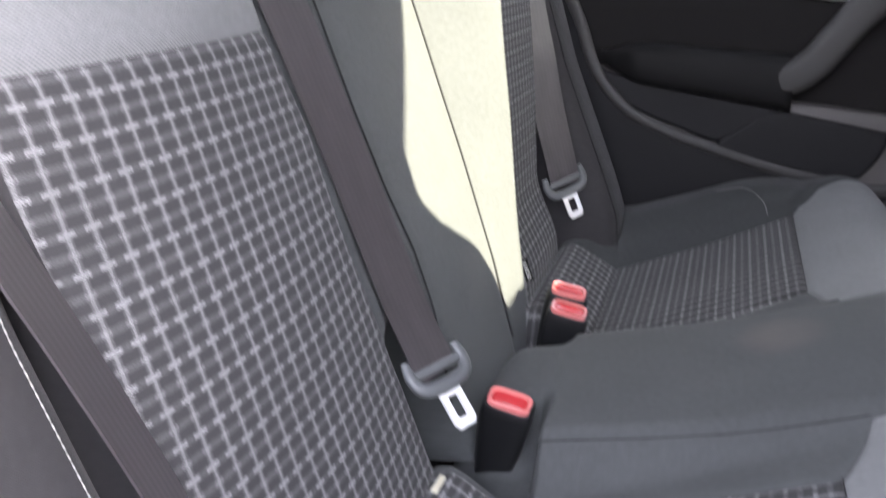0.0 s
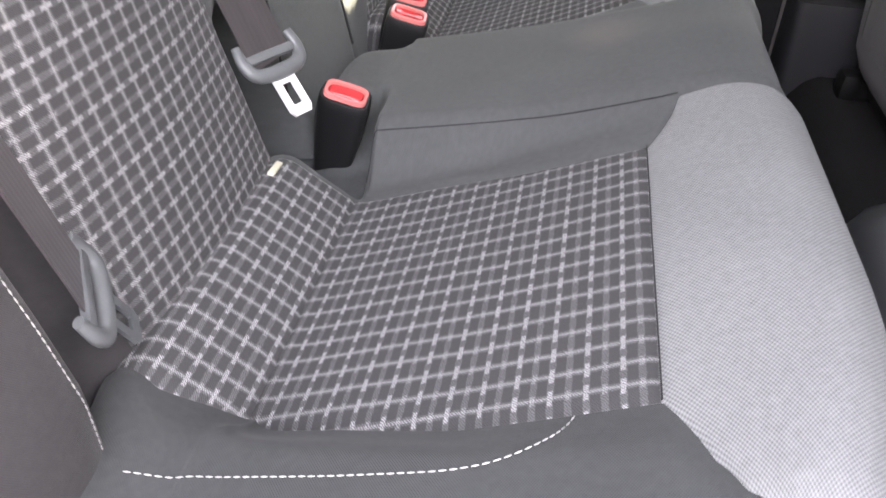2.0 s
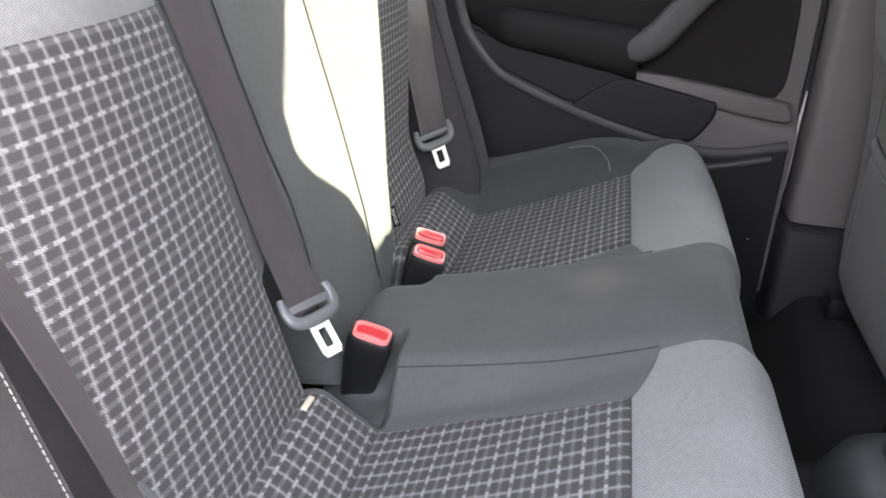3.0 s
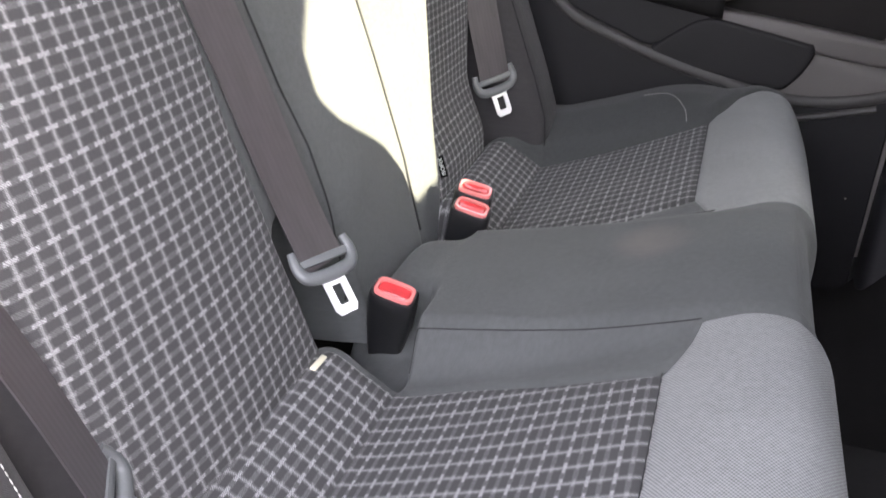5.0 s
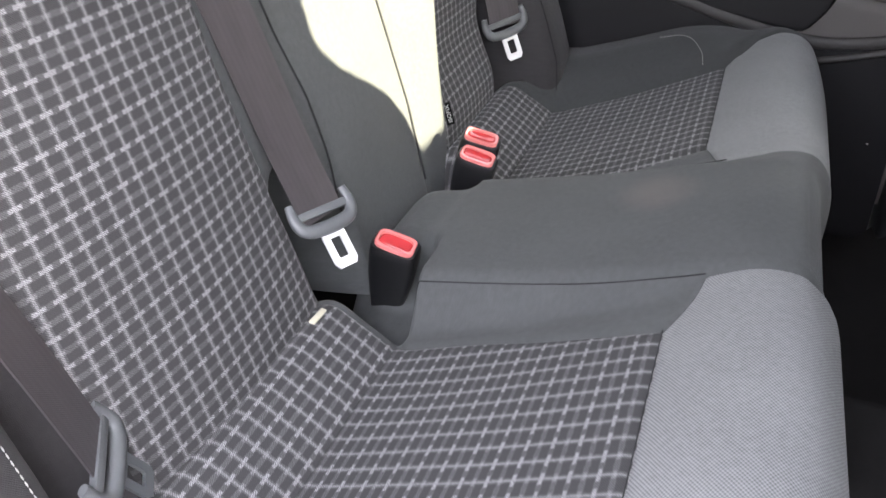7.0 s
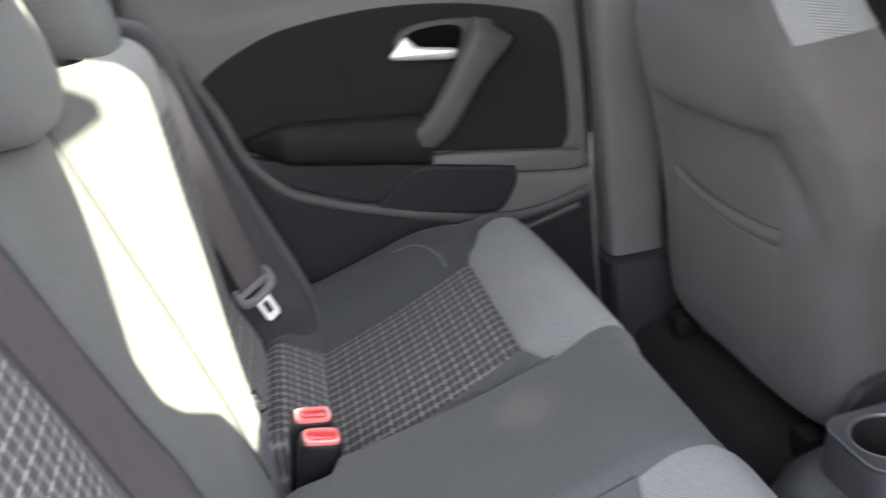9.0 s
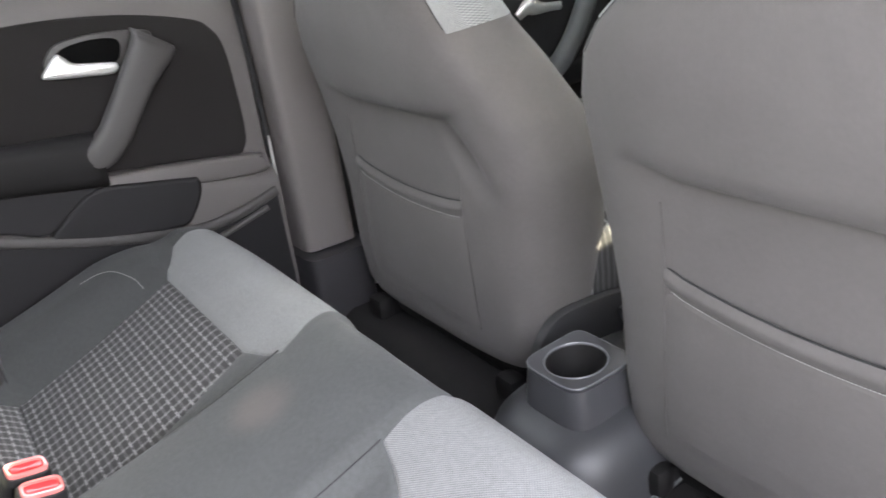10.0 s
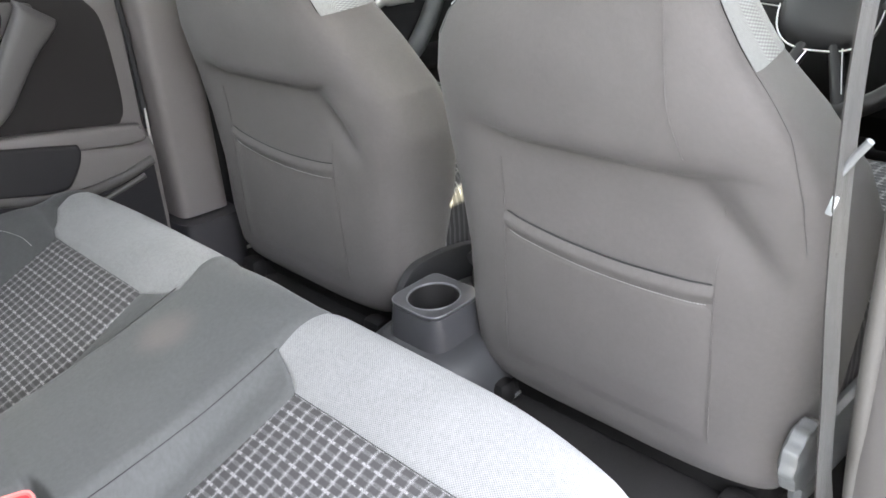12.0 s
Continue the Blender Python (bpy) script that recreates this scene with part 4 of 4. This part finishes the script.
for k, p in enumerate(grip_pts):
    along = (grip_pts[min(k + 1, len(grip_pts) - 1)] - grip_pts[max(k - 1, 0)]).normalized()
    side = along.cross(Vector((0, 1, 0))).normalized()
    r_ = 0.010 + 0.015 * smooth01(k / 14) + 0.011 * smooth01((k - 26) / 14)
    secs.append([p + side * r_ * math.copysign(abs(math.cos(a)) ** 0.55, math.cos(a)) + Vector((0, 1, 0)) * 0.020 * math.copysign(abs(math.sin(a)) ** 0.55, math.sin(a)) for a in (2 * math.pi * q / 24 for q in range(24))])
v, f = rings(secs)
grip = part_mesh("pull_handle", v, f, TRIM_MID, door, "grey plastic diagonal pull handle")
grip.data.set_sharp_from_angle(angle=radians(50))
recess = part("lever_recess", slab_bm(rounded([(.214, .640), (.236, .662), (.29, .668), (.36, .662), (.384, .652), (.372, .625), (.315, .606), (.25, .616), (.218, .622)]), on_door(DY - 0.004), 0.008, 0.004), TRIM_MID, door, "dark bezel round the lever")
part("lever_bowl_shade", slab_bm(rounded([(.228, .641), (.245, .655), (.29, .660), (.326, .654), (.328, .634), (.312, .619), (.25, .625), (.230, .630)]), on_door(DY - 0.0095), 0.004, 0.001), BOWL_SHADE, recess, "flat black plate standing in for the shaded bowl")
lever = [(.204, .617), (.216, .634), (.232, .648), (.241, .643), (.254, .631), (.280, .626), (.316, .619), (.310, .604), (.270, .607), (.235, .611)]
part("door_lever", slab_bm(rounded(lever, 4), on_door(DY - 0.012), 0.012, 0.005, 3), SATIN, recess, "bright satin metal door lever")
tube("switch", [(.193, .676, .524), (.234, .676, .520)], 0.0032, GUIDE, rest, "thin grey window switch", n=8)
pad = [(.135, .372), (.175, .410), (.225, .438), (.30, .428), (.375, .414), (.392, .408), (.392, .385), (.372, .350), (.345, .333), (.26, .345), (.17, .360)]
part("pocket", slab_bm(rounded(pad, 4), on_door(door_y(0.3, 0.36) + 0.004), 0.016, 0.007, 3), DOOR_DARK, door, "dark moulded door pocket", smooth=False)
dark = [(-.055, .500), (-.02, .452), (.03, .425), (.09, .402), (.143, .385), (.19, .415), (.235, .447), (.10, .468), (-.02, .489)]
part("rear_pocket", slab_bm(rounded(dark, 3), on_door(DY - 0.028), 0.016, 0.005, 2), DOOR_DARK, door, smooth=False)
ridge = spline([(-.125, .668, .66), (-.085, .668, .575), (-.055, .668, .494), (.0, .668, .431), (.055, .668, .404), (.118, .668, .381), (.233, .668, .347), (.36, .668, .321), (.448, .668, .326), (.525, .672, .345)], 8)
tube("contour_ridge", ridge, 0.010, TRIM_MID, door, "dark grey ridge along the lower contour", n=12, up=(0, 1, 0), flat=0.6)
bm_pts = [(p.x, p.z) for p in ridge] + [(.53, -.05), (-.20, -.05), (-.20, .62)]
part("lower_panel", slab_bm(bm_pts, on_door(0.69), 0.022, 0.003), DOOR_DARK, door, "dark lower door moulding", smooth=False)
tube("lower_rib", spline([(.385, .664, .292), (.43, .664, .303), (.50, .664, .322)], 5), 0.006, TRIM_MID, door, n=8)
tube("door_seal", spline([(.532, .705, .84), (.532, .705, .70), (.538, .700, .55), (.540, .700, .40)], 8), 0.0055, SEAM, door, "black rubber edge seal", n=8)
tube("edge_strip", spline([(.540, .697, .44), (.539, .695, .36), (.538, .692, .28), (.525, .686, .20), (.49, .67, .165)], 8), 0.003, EDGE_PALE, door, "thin pale edge strip", n=8)

# ---------- console with cup holder ----------
console = thing("centre_console", (0.62, -0.025, 0.10), "dark grey plastic centre console with a rear cup holder", "console")


def squircle(cx, cy, hx, hy, z, e, n=40, skew=0.0, fore=None):
    out = []
    for k in range(n):
        a = 2 * math.pi * k / n
        c, s = math.cos(a), math.sin(a)
        g = fore if fore and c > 0 else e
        px, py = hx * math.copysign(abs(c) ** g, c), hy * math.copysign(abs(s) ** g, s)
        out.append((cx + px, cy + py + skew * px, z + 0.06 * px))
    return out


CX, CY = 0.603, -0.026
cup = [squircle(CX + 0.01, CY, .070, .070, .150, .6, fore=.4, n=96), squircle(CX + 0.006, CY, .061, .061, .19, .5, fore=.35, n=96), squircle(CX + 0.002, CY, .0525, .0535, .234, .42, fore=.26, n=96), squircle(CX + 0.002, CY, .0505, .0515, .2435, .42, fore=.25, n=96)]
v, f = rings(cup, cap=False)
cup_ob = part_mesh("cup_holder", v, f, CONSOLE, console, "square-topped cup holder with a round well")
cup_ob.data.set_sharp_from_angle(angle=radians(42))
lip = [squircle(CX + 0.002, CY, .0505, .0515, .2435, .42, fore=.25, n=96), squircle(CX + 0.002, CY, .052, .053, .2455, .42, fore=.25, n=96), squircle(CX + 0.002, CY, .052, .053, .2495, .42, fore=.25, n=96), squircle(CX + 0.002, CY, .0505, .0515, .2512, .42, fore=.25, n=96),
       squircle(CX, CY, .0405, .0405, .2508, 1.0, n=96), squircle(CX, CY, .0385, .0385, .2485, 1.0, n=96)]
v, f = rings(lip, cap=False)
lip_ob = part_mesh("rim", v, f, CONSOLE, cup_ob, "dark satin plastic rim")
lip_ob.data.set_sharp_from_angle(angle=radians(42))
for name, loop in (("well_highlight", squircle(CX, CY, .0400, .0400, .2508, 1.0, n=96)), ("rim_highlight", squircle(CX + 0.002, CY, .0512, .0522, .2503, .42, fore=.25, n=96))):
    tube(name, [Vector(p) for p in loop + loop[:1]], 0.0011, CONSOLE_PALE, cup_ob, "thin pale tube painted as the edge highlight", n=6)
v, f = rings([squircle(CX, CY, .0385, .0385, .2485, 1.0, n=96), squircle(CX, CY, .0365, .0365, .24, 1.0, n=96), squircle(CX, CY, .034, .034, .20, 1.0, n=96), squircle(CX, CY, .032, .032, .185, 1.0, n=96)], cap=False)
f.append(tuple(range(len(v) - 1, len(v) - 97, -1)))
part_mesh("well", v, f, TRIM_BLACK, cup_ob, "black round well")
lowc = [squircle(0.66, CY, .19, .125, .03, .6), squircle(0.66, CY, .185, .115, .09, .6), squircle(0.665, CY, .174, .112, .150, .6), squircle(0.665, CY, .160, .100, .180, .6), squircle(0.665, CY, .135, .082, .197, .7), squircle(0.67, CY, .09, .055, .203, .8)]
v, f = rings(lowc)
part_mesh("console_foot", v, f, CONSOLE_FOOT, console, "dark plastic foot over the tunnel")
for dy, z in ((-0.097, .128), (-0.118, .09)):
    tube("rib", spline([(.50, CY + dy * 0.85, z), (.56, CY + dy, z + 0.004), (.66, CY + dy * 1.02, z + 0.022), (.76, CY + dy, z + 0.03)], 6), 0.0045, CONSOLE_PALE, console, n=8)
fore = [squircle(0.95, CY, .24, .075, .10, .5), squircle(0.95, CY, .23, .07, .24, .5), squircle(0.95, CY, .22, .06, .265, .5)]
v, f = rings(fore)
part_mesh("console_body", v, f, TRIM_BLACK, console, "black plastic middle part")
tube("handbrake", spline([(.70, CY + 0.01, .27), (.80, CY + 0.01, .30), (.95, CY + 0.01, .33)], 5), 0.014, BUCKLE, console, "black handbrake lever", n=12)

# ---------- front seats ----------
SEAT_ROWS = [(.142, .636, .200, .10, 0), (.157, .620, .226, .13, 0), (.18, .610, .238, .15, 0), (.25, .603, .246, .18, 0), (.35, .600, .252, .21, .0), (.45, .594, .264, .22, .02), (.52, .585, .272, .21, .08), (.60, .566, .272, .20, .2), (.65, .556, .264, .19, .28),
             (.70, .548, .252, .18, .32), (.80, .530, .212, .15, .32), (.86, .517, .175, .12, .3), (.885, .517, .135, .09, .3), (.895, .53, .09, .05, .3)]


HALF_IN = [(.45, .266), (.52, .272), (.60, .268), (.65, .250), (.68, .222), (.70, .190), (.72, .156), (.74, .125), (.77, .096), (.80, .082), (.83, .082), (.86, .091), (.885, .098), (.895, .098)]
HALF_OUT = [(.45, .264), (.52, .255), (.587, .228), (.645, .188), (.668, .174), (.70, .158), (.74, .143), (.80, .115), (.86, .10), (.885, .09), (.895, .08)]


def seat_half(z, side):
    """Half the width of a front backrest; the shoulders draw in."""
    if z < 0.45:
        return table(SEAT_ROWS, z)[1]
    return table(HALF_IN if side > 0 else HALF_OUT, z)[0]


def seat_point(z, a, c_y=-0.322):
    """The skin of a front backrest at height z, a turns round it from the rear middle."""
    xr, w, d, k = table(SEAT_ROWS, z)
    s, c = math.sin(a), math.cos(a)
    fy = math.copysign(abs(s) ** 0.48, s)
    fx = math.copysign(abs(c) ** 0.40, c)
    x = xr + d / 2 - d / 2 * fx
    f = (x - xr) / d
    w = seat_half(z, s)
    y = w * fy * (1 - k * f)
    if c > 0:
        # the upper pad overhangs a lower panel; its edge curls up towards the flanks
        w_in = 1 - smooth01((abs(y) - 0.095) / 0.120)
        edge = 0.526 + 0.014 * smooth01((abs(y) - 0.105) / 0.07)
        t = (z - edge) / 0.036
        if t > 0:
            q = 1 - min(1.0, t)
            x += w_in * (0.032 * (1 - math.sqrt(1 - q * q)) - 0.008 * (1 - smooth01((z - .60) / .2)))
        else:
            x += w_in * (0.002 + 0.018 * smooth01((z - 0.34) / 0.17)) * smooth01((z - 0.19) / 0.08)
        if s < 0:
            x += 0.019 * math.exp(-((abs(y) - 0.135 - 0.75 * (0.515 - z)) / 0.027) ** 2) * math.exp(-((z - 0.475) / 0.045) ** 2)
        x += 0.0015 * noise.noise((y * 7, z * 7, 11))
    return x, c_y + y, z


def front_seat(label):
    seat = thing("front_seat", (0.75, -0.322, 0.10), label, "car seat", "front seats")
    zs = np.concatenate([np.linspace(.142, .18, 6), np.linspace(.19, .50, 32), np.linspace(.505, .60, 26), np.linspace(.61, .87, 28), np.linspace(.875, .895, 6)])
    n = 128
    ang = [2 * math.pi * (k / n) - math.pi for k in range(n)]
    girth = [0.0]
    for a, b in zip(ang, ang[1:]):
        p, q = Vector(seat_point(0.4, a)), Vector(seat_point(0.4, b))
        girth.append(girth[-1] + (p - q).length)
    v, f = rings([[seat_point(z, a) for a in ang] for z in zs])
    part_mesh("backrest", v, [tuple(reversed(q)) for q in f], SEATBACK, seat, "grey stretch cloth backrest", [(girth[k % n], p[2]) for k, p in enumerate(v)])
    # silver shoulder panels
    for sg in (-1, 1):
        def fn(u, w):
            z = 0.645 + 0.19 * u + (0.04 if sg > 0 else 0.0) * (1 - u)
            a0, a1 = math.radians(48 if sg > 0 else 73), math.radians(150)
            a = sg * (a0 + (a1 - a0) * w)
            p = Vector(seat_point(z, a))
            mid = Vector((table(SEAT_ROWS, z)[0] + 0.08, -0.322, z))
            n_ = (p - mid).normalized()
            return tuple(p + n_ * 0.0022), (w * 0.2, z)
        v, f, t = sheet(fn, 16, 24)
        part_mesh("shoulder_panel", v, f if sg < 0 else [tuple(reversed(q)) for q in f], SILVER, seat, "silver-grey ribbed cloth", t)
        line = []
        for z in np.linspace(0.65, 0.84, 24):
            a = sg * math.radians(48 if sg > 0 else 73 - 19 * smooth01((0.645 - z) / 0.145))
            p = Vector(seat_point(z, a))
            line.append(p + Vector((-0.0012, sg * -0.0012 * -1, 0)))
        tube("seam", line, 0.0005, SEAM, seat, n=6)
        st = [Vector(seat_point(z, 0)) * 0 + Vector((seat_point(z, sg * 0.35)[0] - 0.001, -0.322 + sg * (0.150 + 0.003 * math.sin(z * 9)), z)) for z in np.linspace(.21, .50, 20)]
        tube("pocket_seam", st, 0.0008, SEATBACK, seat, n=6)
    tube("seam", [Vector((seat_point(.742, 0)[0] - 0.0012, y, .742 - 0.03 * ((y + 0.335) / 0.17) ** 2)) for y in np.linspace(-0.49, -0.18, 30)], 0.0010, SEAM, seat, n=6)

    # headrest on its posts
    secs = []
    for k in range(21):
        h = k / 20
        grow = math.sqrt(1 - abs(2 * h - 1) ** 3) if 0 < h < 1 else 0.05
        secs.append([(0.515 - 0.03 * h + 0.05 * (0.3 + 0.7 * grow) * math.copysign(abs(math.cos(a)) ** 0.7, math.cos(a)), -0.310 + 0.137 * (0.2 + 0.8 * grow) * math.copysign(abs(math.sin(a)) ** 0.6, math.sin(a)), 0.858 + 0.23 * h) for a in (2 * math.pi * i / 36 for i in range(36))])
    v, f = rings(secs)
    part_mesh("headrest", v, f, SEATBACK, seat, "grey cloth headrest", [(p[1], p[2]) for p in v])
    for dy in (-0.06, 0.06):
        tube("headrest_post", [(0.545, -0.322 + dy, 0.86), (0.525, -0.322 + dy, 0.95)], 0.006, STEEL, seat, n=10)

    # map pocket with a sagging hem
    def hem(y):
        return 0.418 + 0.033 * (y + 0.335) - 0.009 * (1 - ((y + 0.335) / 0.145) ** 2)

    def pk(u, w):
        y = -0.322 + 0.148 * (2 * w - 1)
        z = 0.205 + (hem(y) - 0.205) * u
        puff = 0.003 + 0.004 * u * math.sin(math.pi * w)
        edge = min(1.0, min(w, 1 - w) * 12) * min(1.0, u * 12 + 0.2)
        fall = hem(y) - z
        band = 0.0060 * math.exp(-((fall - 0.010) / 0.0095) ** 2) - 0.0020 * math.exp(-((fall - 0.0245) / 0.003) ** 2)
        return (seat_point(z, 0)[0] - puff * edge - band, y, z), (y, z)
    v, f, t = sheet(pk, 110, 40)
    m = len(v)
    v += [(p[0] + 0.003, p[1], p[2]) for p in v]
    f = [tuple(reversed(q)) for q in f] + [tuple(i + m for i in q) for q in f]
    w_ = 41
    f += [(110 * w_ + j, 110 * w_ + j + 1, m + 110 * w_ + j + 1, m + 110 * w_ + j) for j in range(40)]
    pocket = part_mesh("map_pocket", v, f, SEATBACK, seat, "grey cloth map pocket with a hem", t + t)
    tube("pocket_hem", [(pk(1, w)[0][0] + 0.0012, pk(1, w)[0][1], hem(pk(1, w)[0][1]) + 0.0006) for w in np.linspace(0.01, 0.99, 40)], 0.0012, SEAM, pocket, n=8)
    row = [pk(1 - 0.0245 / (hem(-0.322 + 0.148 * (2 * w - 1)) - 0.205), w)[0] for w in np.linspace(0.01, 0.99, 40)]
    stitches("hem_stitching", [(p[0] - 0.0006, p[1], p[2]) for p in row], pocket, 0.0040, 0.0006, PALE)
    # cushion
    secs = []
    for x, half, lo, hi in ((.66, .20, .20, .33), (.72, .235, .18, .36), (.85, .25, .17, .37), (1.0, .255, .17, .385), (1.12, .25, .18, .395), (1.17, .235, .20, .385), (1.19, .21, .24, .35)):
        ring = []
        for k in range(40):
            a = 2 * math.pi * k / 40
            c, s = math.cos(a), math.sin(a)
            y = half * math.copysign(abs(c) ** 0.5, c)
            dish = 0.02 * max(0, s) * (abs(y / half) ** 3)
            ring.append((x, -0.322 + y, (lo + hi) / 2 + (hi - lo) / 2 * math.copysign(abs(s) ** 0.5, s) + dish))
        secs.append(ring)
    v, f = rings(secs)
    part_mesh("cushion", v, f, CHECK, seat, "checked cloth cushion", [(p[0], p[1]) for p in v])
    part("seat_base", box_bm((0.42, 0.40, 0.10), Matrix.Translation((0.86, -0.322, 0.15)), 0.02), TRIM_BLACK, seat, "black plastic base shroud")
    for dy in (-0.19, 0.19):
        rail = part("rail", box_bm((0.52, 0.035, 0.035), Matrix.Translation((0.87, -0.322 + dy, 0.115)), 0.006), TRIM_BLACK, seat)
        part("rail_cap", box_bm((0.035, 0.045, 0.045), Matrix.Translation((0.625, -0.322 + dy, 0.12)), 0.012), TRIM_BLACK, rail)
    return seat


seat_r = front_seat("grey cloth front seat with map pocket on its back")
seat_l = copy_thing(seat_r, pose(0.75, 0.338, 0.10))
origin[seat_l.name] = Vector((0.75, 0.335, 0.10))
# seams down the outer flank of the driver's seat
tube("seam", [Vector((seat_point(z, -0.2)[0] - 0.0008, -0.322 - (0.106 + 0.02 * smooth01((0.62 - z) / 0.1)), z)) for z in np.linspace(.555, .74, 24)], 0.0008, SEATBACK, seat_r, n=6)
tube("seam", [Vector(seat_point(z, -math.radians(73 - 19 * smooth01((0.645 - z) / 0.145)))) + Vector((-0.0010, -0.0008, 0)) for z in np.linspace(0.47, 0.65, 30)], 0.0005, TRIM_MID, seat_r, n=6)
# recliner knob and side shield on the driver's seat
knob = []
for k in range(7):
    r_ = (0.010, 0.034, 0.038, 0.038, 0.036, 0.03, 0.008)[k]
    y_ = (0, 0, 0.004, 0.016, 0.02, 0.022, 0.022)[k]
    knob.append([(0.622 + (r_ + (0.003 if i % 4 < 2 and 1 < k < 5 else 0)) * math.cos(2 * math.pi * i / 40), -0.566 - y_, 0.238 + (r_ + (0.003 if i % 4 < 2 and 1 < k < 5 else 0)) * math.sin(2 * math.pi * i / 40)) for i in range(40)])
v, f = rings(knob)
ob = part_mesh("recliner_knob", v, f, GUIDE, seat_r, "grey ribbed recliner wheel")
ob.data.set_sharp_from_angle(angle=radians(35))
part("side_shield", box_bm((0.44, 0.02, 0.09), Matrix.Translation((0.84, -0.575, 0.21)), 0.009), GUIDE, seat_r, "pale grey plastic side shield")

shield = rounded([(.622, .195), (.633, .226), (.662, .247), (.71, .251), (.78, .245), (.83, .225), (.84, .17), (.66, .165)], 4)
part("inner_shield", slab_bm(shield, lambda a, b, d: (a, 0.085 - d, b), 0.014, 0.005), TRIM, seat_l, "dark rounded plastic side shield")

# driver's belt on the right pillar
dp = spline([(.530, -.665, 1.06), (.475, -.640, .84), (.472, -.632, .735), (.503, -.62, .63), (.518, -.62, .505), (.548, -.62, .37), (.575, -.62, .24), (.61, -.63, .12)], 8)
dbelt = thing("seat_belt", tuple(dp[-1]), "dark front belt hanging taut beside the pillar", "seat belt")
strap("webbing", dp, [Vector((0.96, 0.10, 0.1))] * len(dp), 0.046, 0.0014, WEB_FRONT_SHADED, dbelt, "woven webbing darkened to stand in for shade")
tube("belt_stop", [(.503, -.618, .598), (.500, -.628, .616), (.497, -.638, .630)], [0.0027, 0.0034, 0.0031], GUIDE, dbelt, "pale plastic handle of the tongue", n=10)
part("tongue", box_bm((0.003, 0.006, 0.016), Matrix.Translation((.490, -.620, .577)) @ pose(0, 0, 0, 10, 15, 0), 0.001), STEEL_DULL, dbelt, "dull steel tongue")

# ---------- front of the cabin ----------
dash = thing("dashboard", (1.7, 0, 0.5), "black plastic dashboard across the cabin", "dashboard")
secs = []
for y, rise in ((-0.70, 1), (-0.14, 1), (-0.12, 0), (0.11, 0), (0.13, 1), (0.70, 1)):
    prof = [(1.48, .36), (1.44, .48), (1.47, .55), (1.55, .575), (1.75, .58), (2.02, .58), (2.06, .36)]
    secs.append([(x, y, z + 0.10 * rise * (z > 0.5)) for x, z in prof])
v, f = rings(secs)
part_mesh("dash_body", v, f, TRIM_BLACK, dash, "black grained plastic")
wheel = thing("steering_wheel", (1.26, -0.29, 0.58), "black steering wheel with silver spoke trim", "steering wheel")
wm = Matrix.Translation((1.25, -0.295, 0.597)) @ pose(0, 0, 0, 0, -62, 0)
rim = [wm @ Vector((0.178 * math.cos(a), 0.178 * math.sin(a), 0)) for a in np.linspace(0, 2 * math.pi, 49)]
tube("rim", rim, 0.0155, BUCKLE, wheel, "black leather rim", n=12, up=wm.to_3x3() @ Vector((0, 0, 1)))
hub = [[wm @ Vector(q) for q in squircle(0, 0, r_, r_ * 1.05, h, .7, 32)] for r_, h in ((.06, -.03), (.075, -.01), (.075, .01), (.06, .022), (.03, .026))]
hub = [[Vector(p) for p in ring] for ring in hub]
v, f = rings(hub)
part_mesh("hub", v, f, TRIM, wheel, "dark padded hub")
hr = [wm @ Vector((0.078 * math.copysign(abs(math.cos(a)) ** .7, math.cos(a)), 0.082 * math.copysign(abs(math.sin(a)) ** .7, math.sin(a)), .008)) for a in np.linspace(0, 2 * math.pi, 49)]
tube("hub_ring", hr, 0.0016, SATIN, wheel, "silver trim ring", n=8)
for a in (0, 180, 70, 110):
    c, s = math.cos(radians(a + 90)), math.sin(radians(a + 90))
    tube("spoke", [wm @ Vector((0.07 * c, 0.07 * s, 0)), wm @ Vector((0.17 * c, 0.17 * s, 0))], 0.012, BUCKLE, wheel, n=10)
    tube("spoke_trim", [wm @ Vector((0.08 * c - 0.012 * s, 0.08 * s + 0.012 * c, 0.008)), wm @ Vector((0.16 * c - 0.006 * s, 0.16 * s + 0.006 * c, 0.008))], 0.0013, SATIN, wheel, n=6)

fdoor = thing("car_door", (1.2, 0.74, 0.08), "closed front car door with satin lever", "car door")
part("door_panel", box_bm((1.10, 0.05, 0.80), Matrix.Translation((1.21, 0.733, 0.48)), 0.012), TRIM, fdoor, "dark moulded plastic panel")
part("armrest", box_bm((0.55, 0.06, 0.06), Matrix.Translation((1.12, 0.70, 0.40)), 0.02, 3), TRIM_BLACK, fdoor, "black armrest")
tube("pull_handle", spline([(1.10, .70, .40), (1.20, .685, .41), (1.27, .685, .47), (1.33, .69, .56), (1.37, .71, .62)], 6), 0.025, GUIDE, fdoor, "grey diagonal pull handle", n=14, up=(0, 1, 0), flat=0.8)
lev = spline([(1.135, .700, .540), (1.16, .692, .558), (1.19, .692, .550), (1.25, .695, .545)], 5)
tube("door_lever", lev, [0.009 + 0.010 * math.exp(-((k - 6) / 4.0) ** 2) for k in range(len(lev))], SATIN, fdoor, "bright satin metal door lever", n=12, up=(0, 1, 0), flat=0.55)
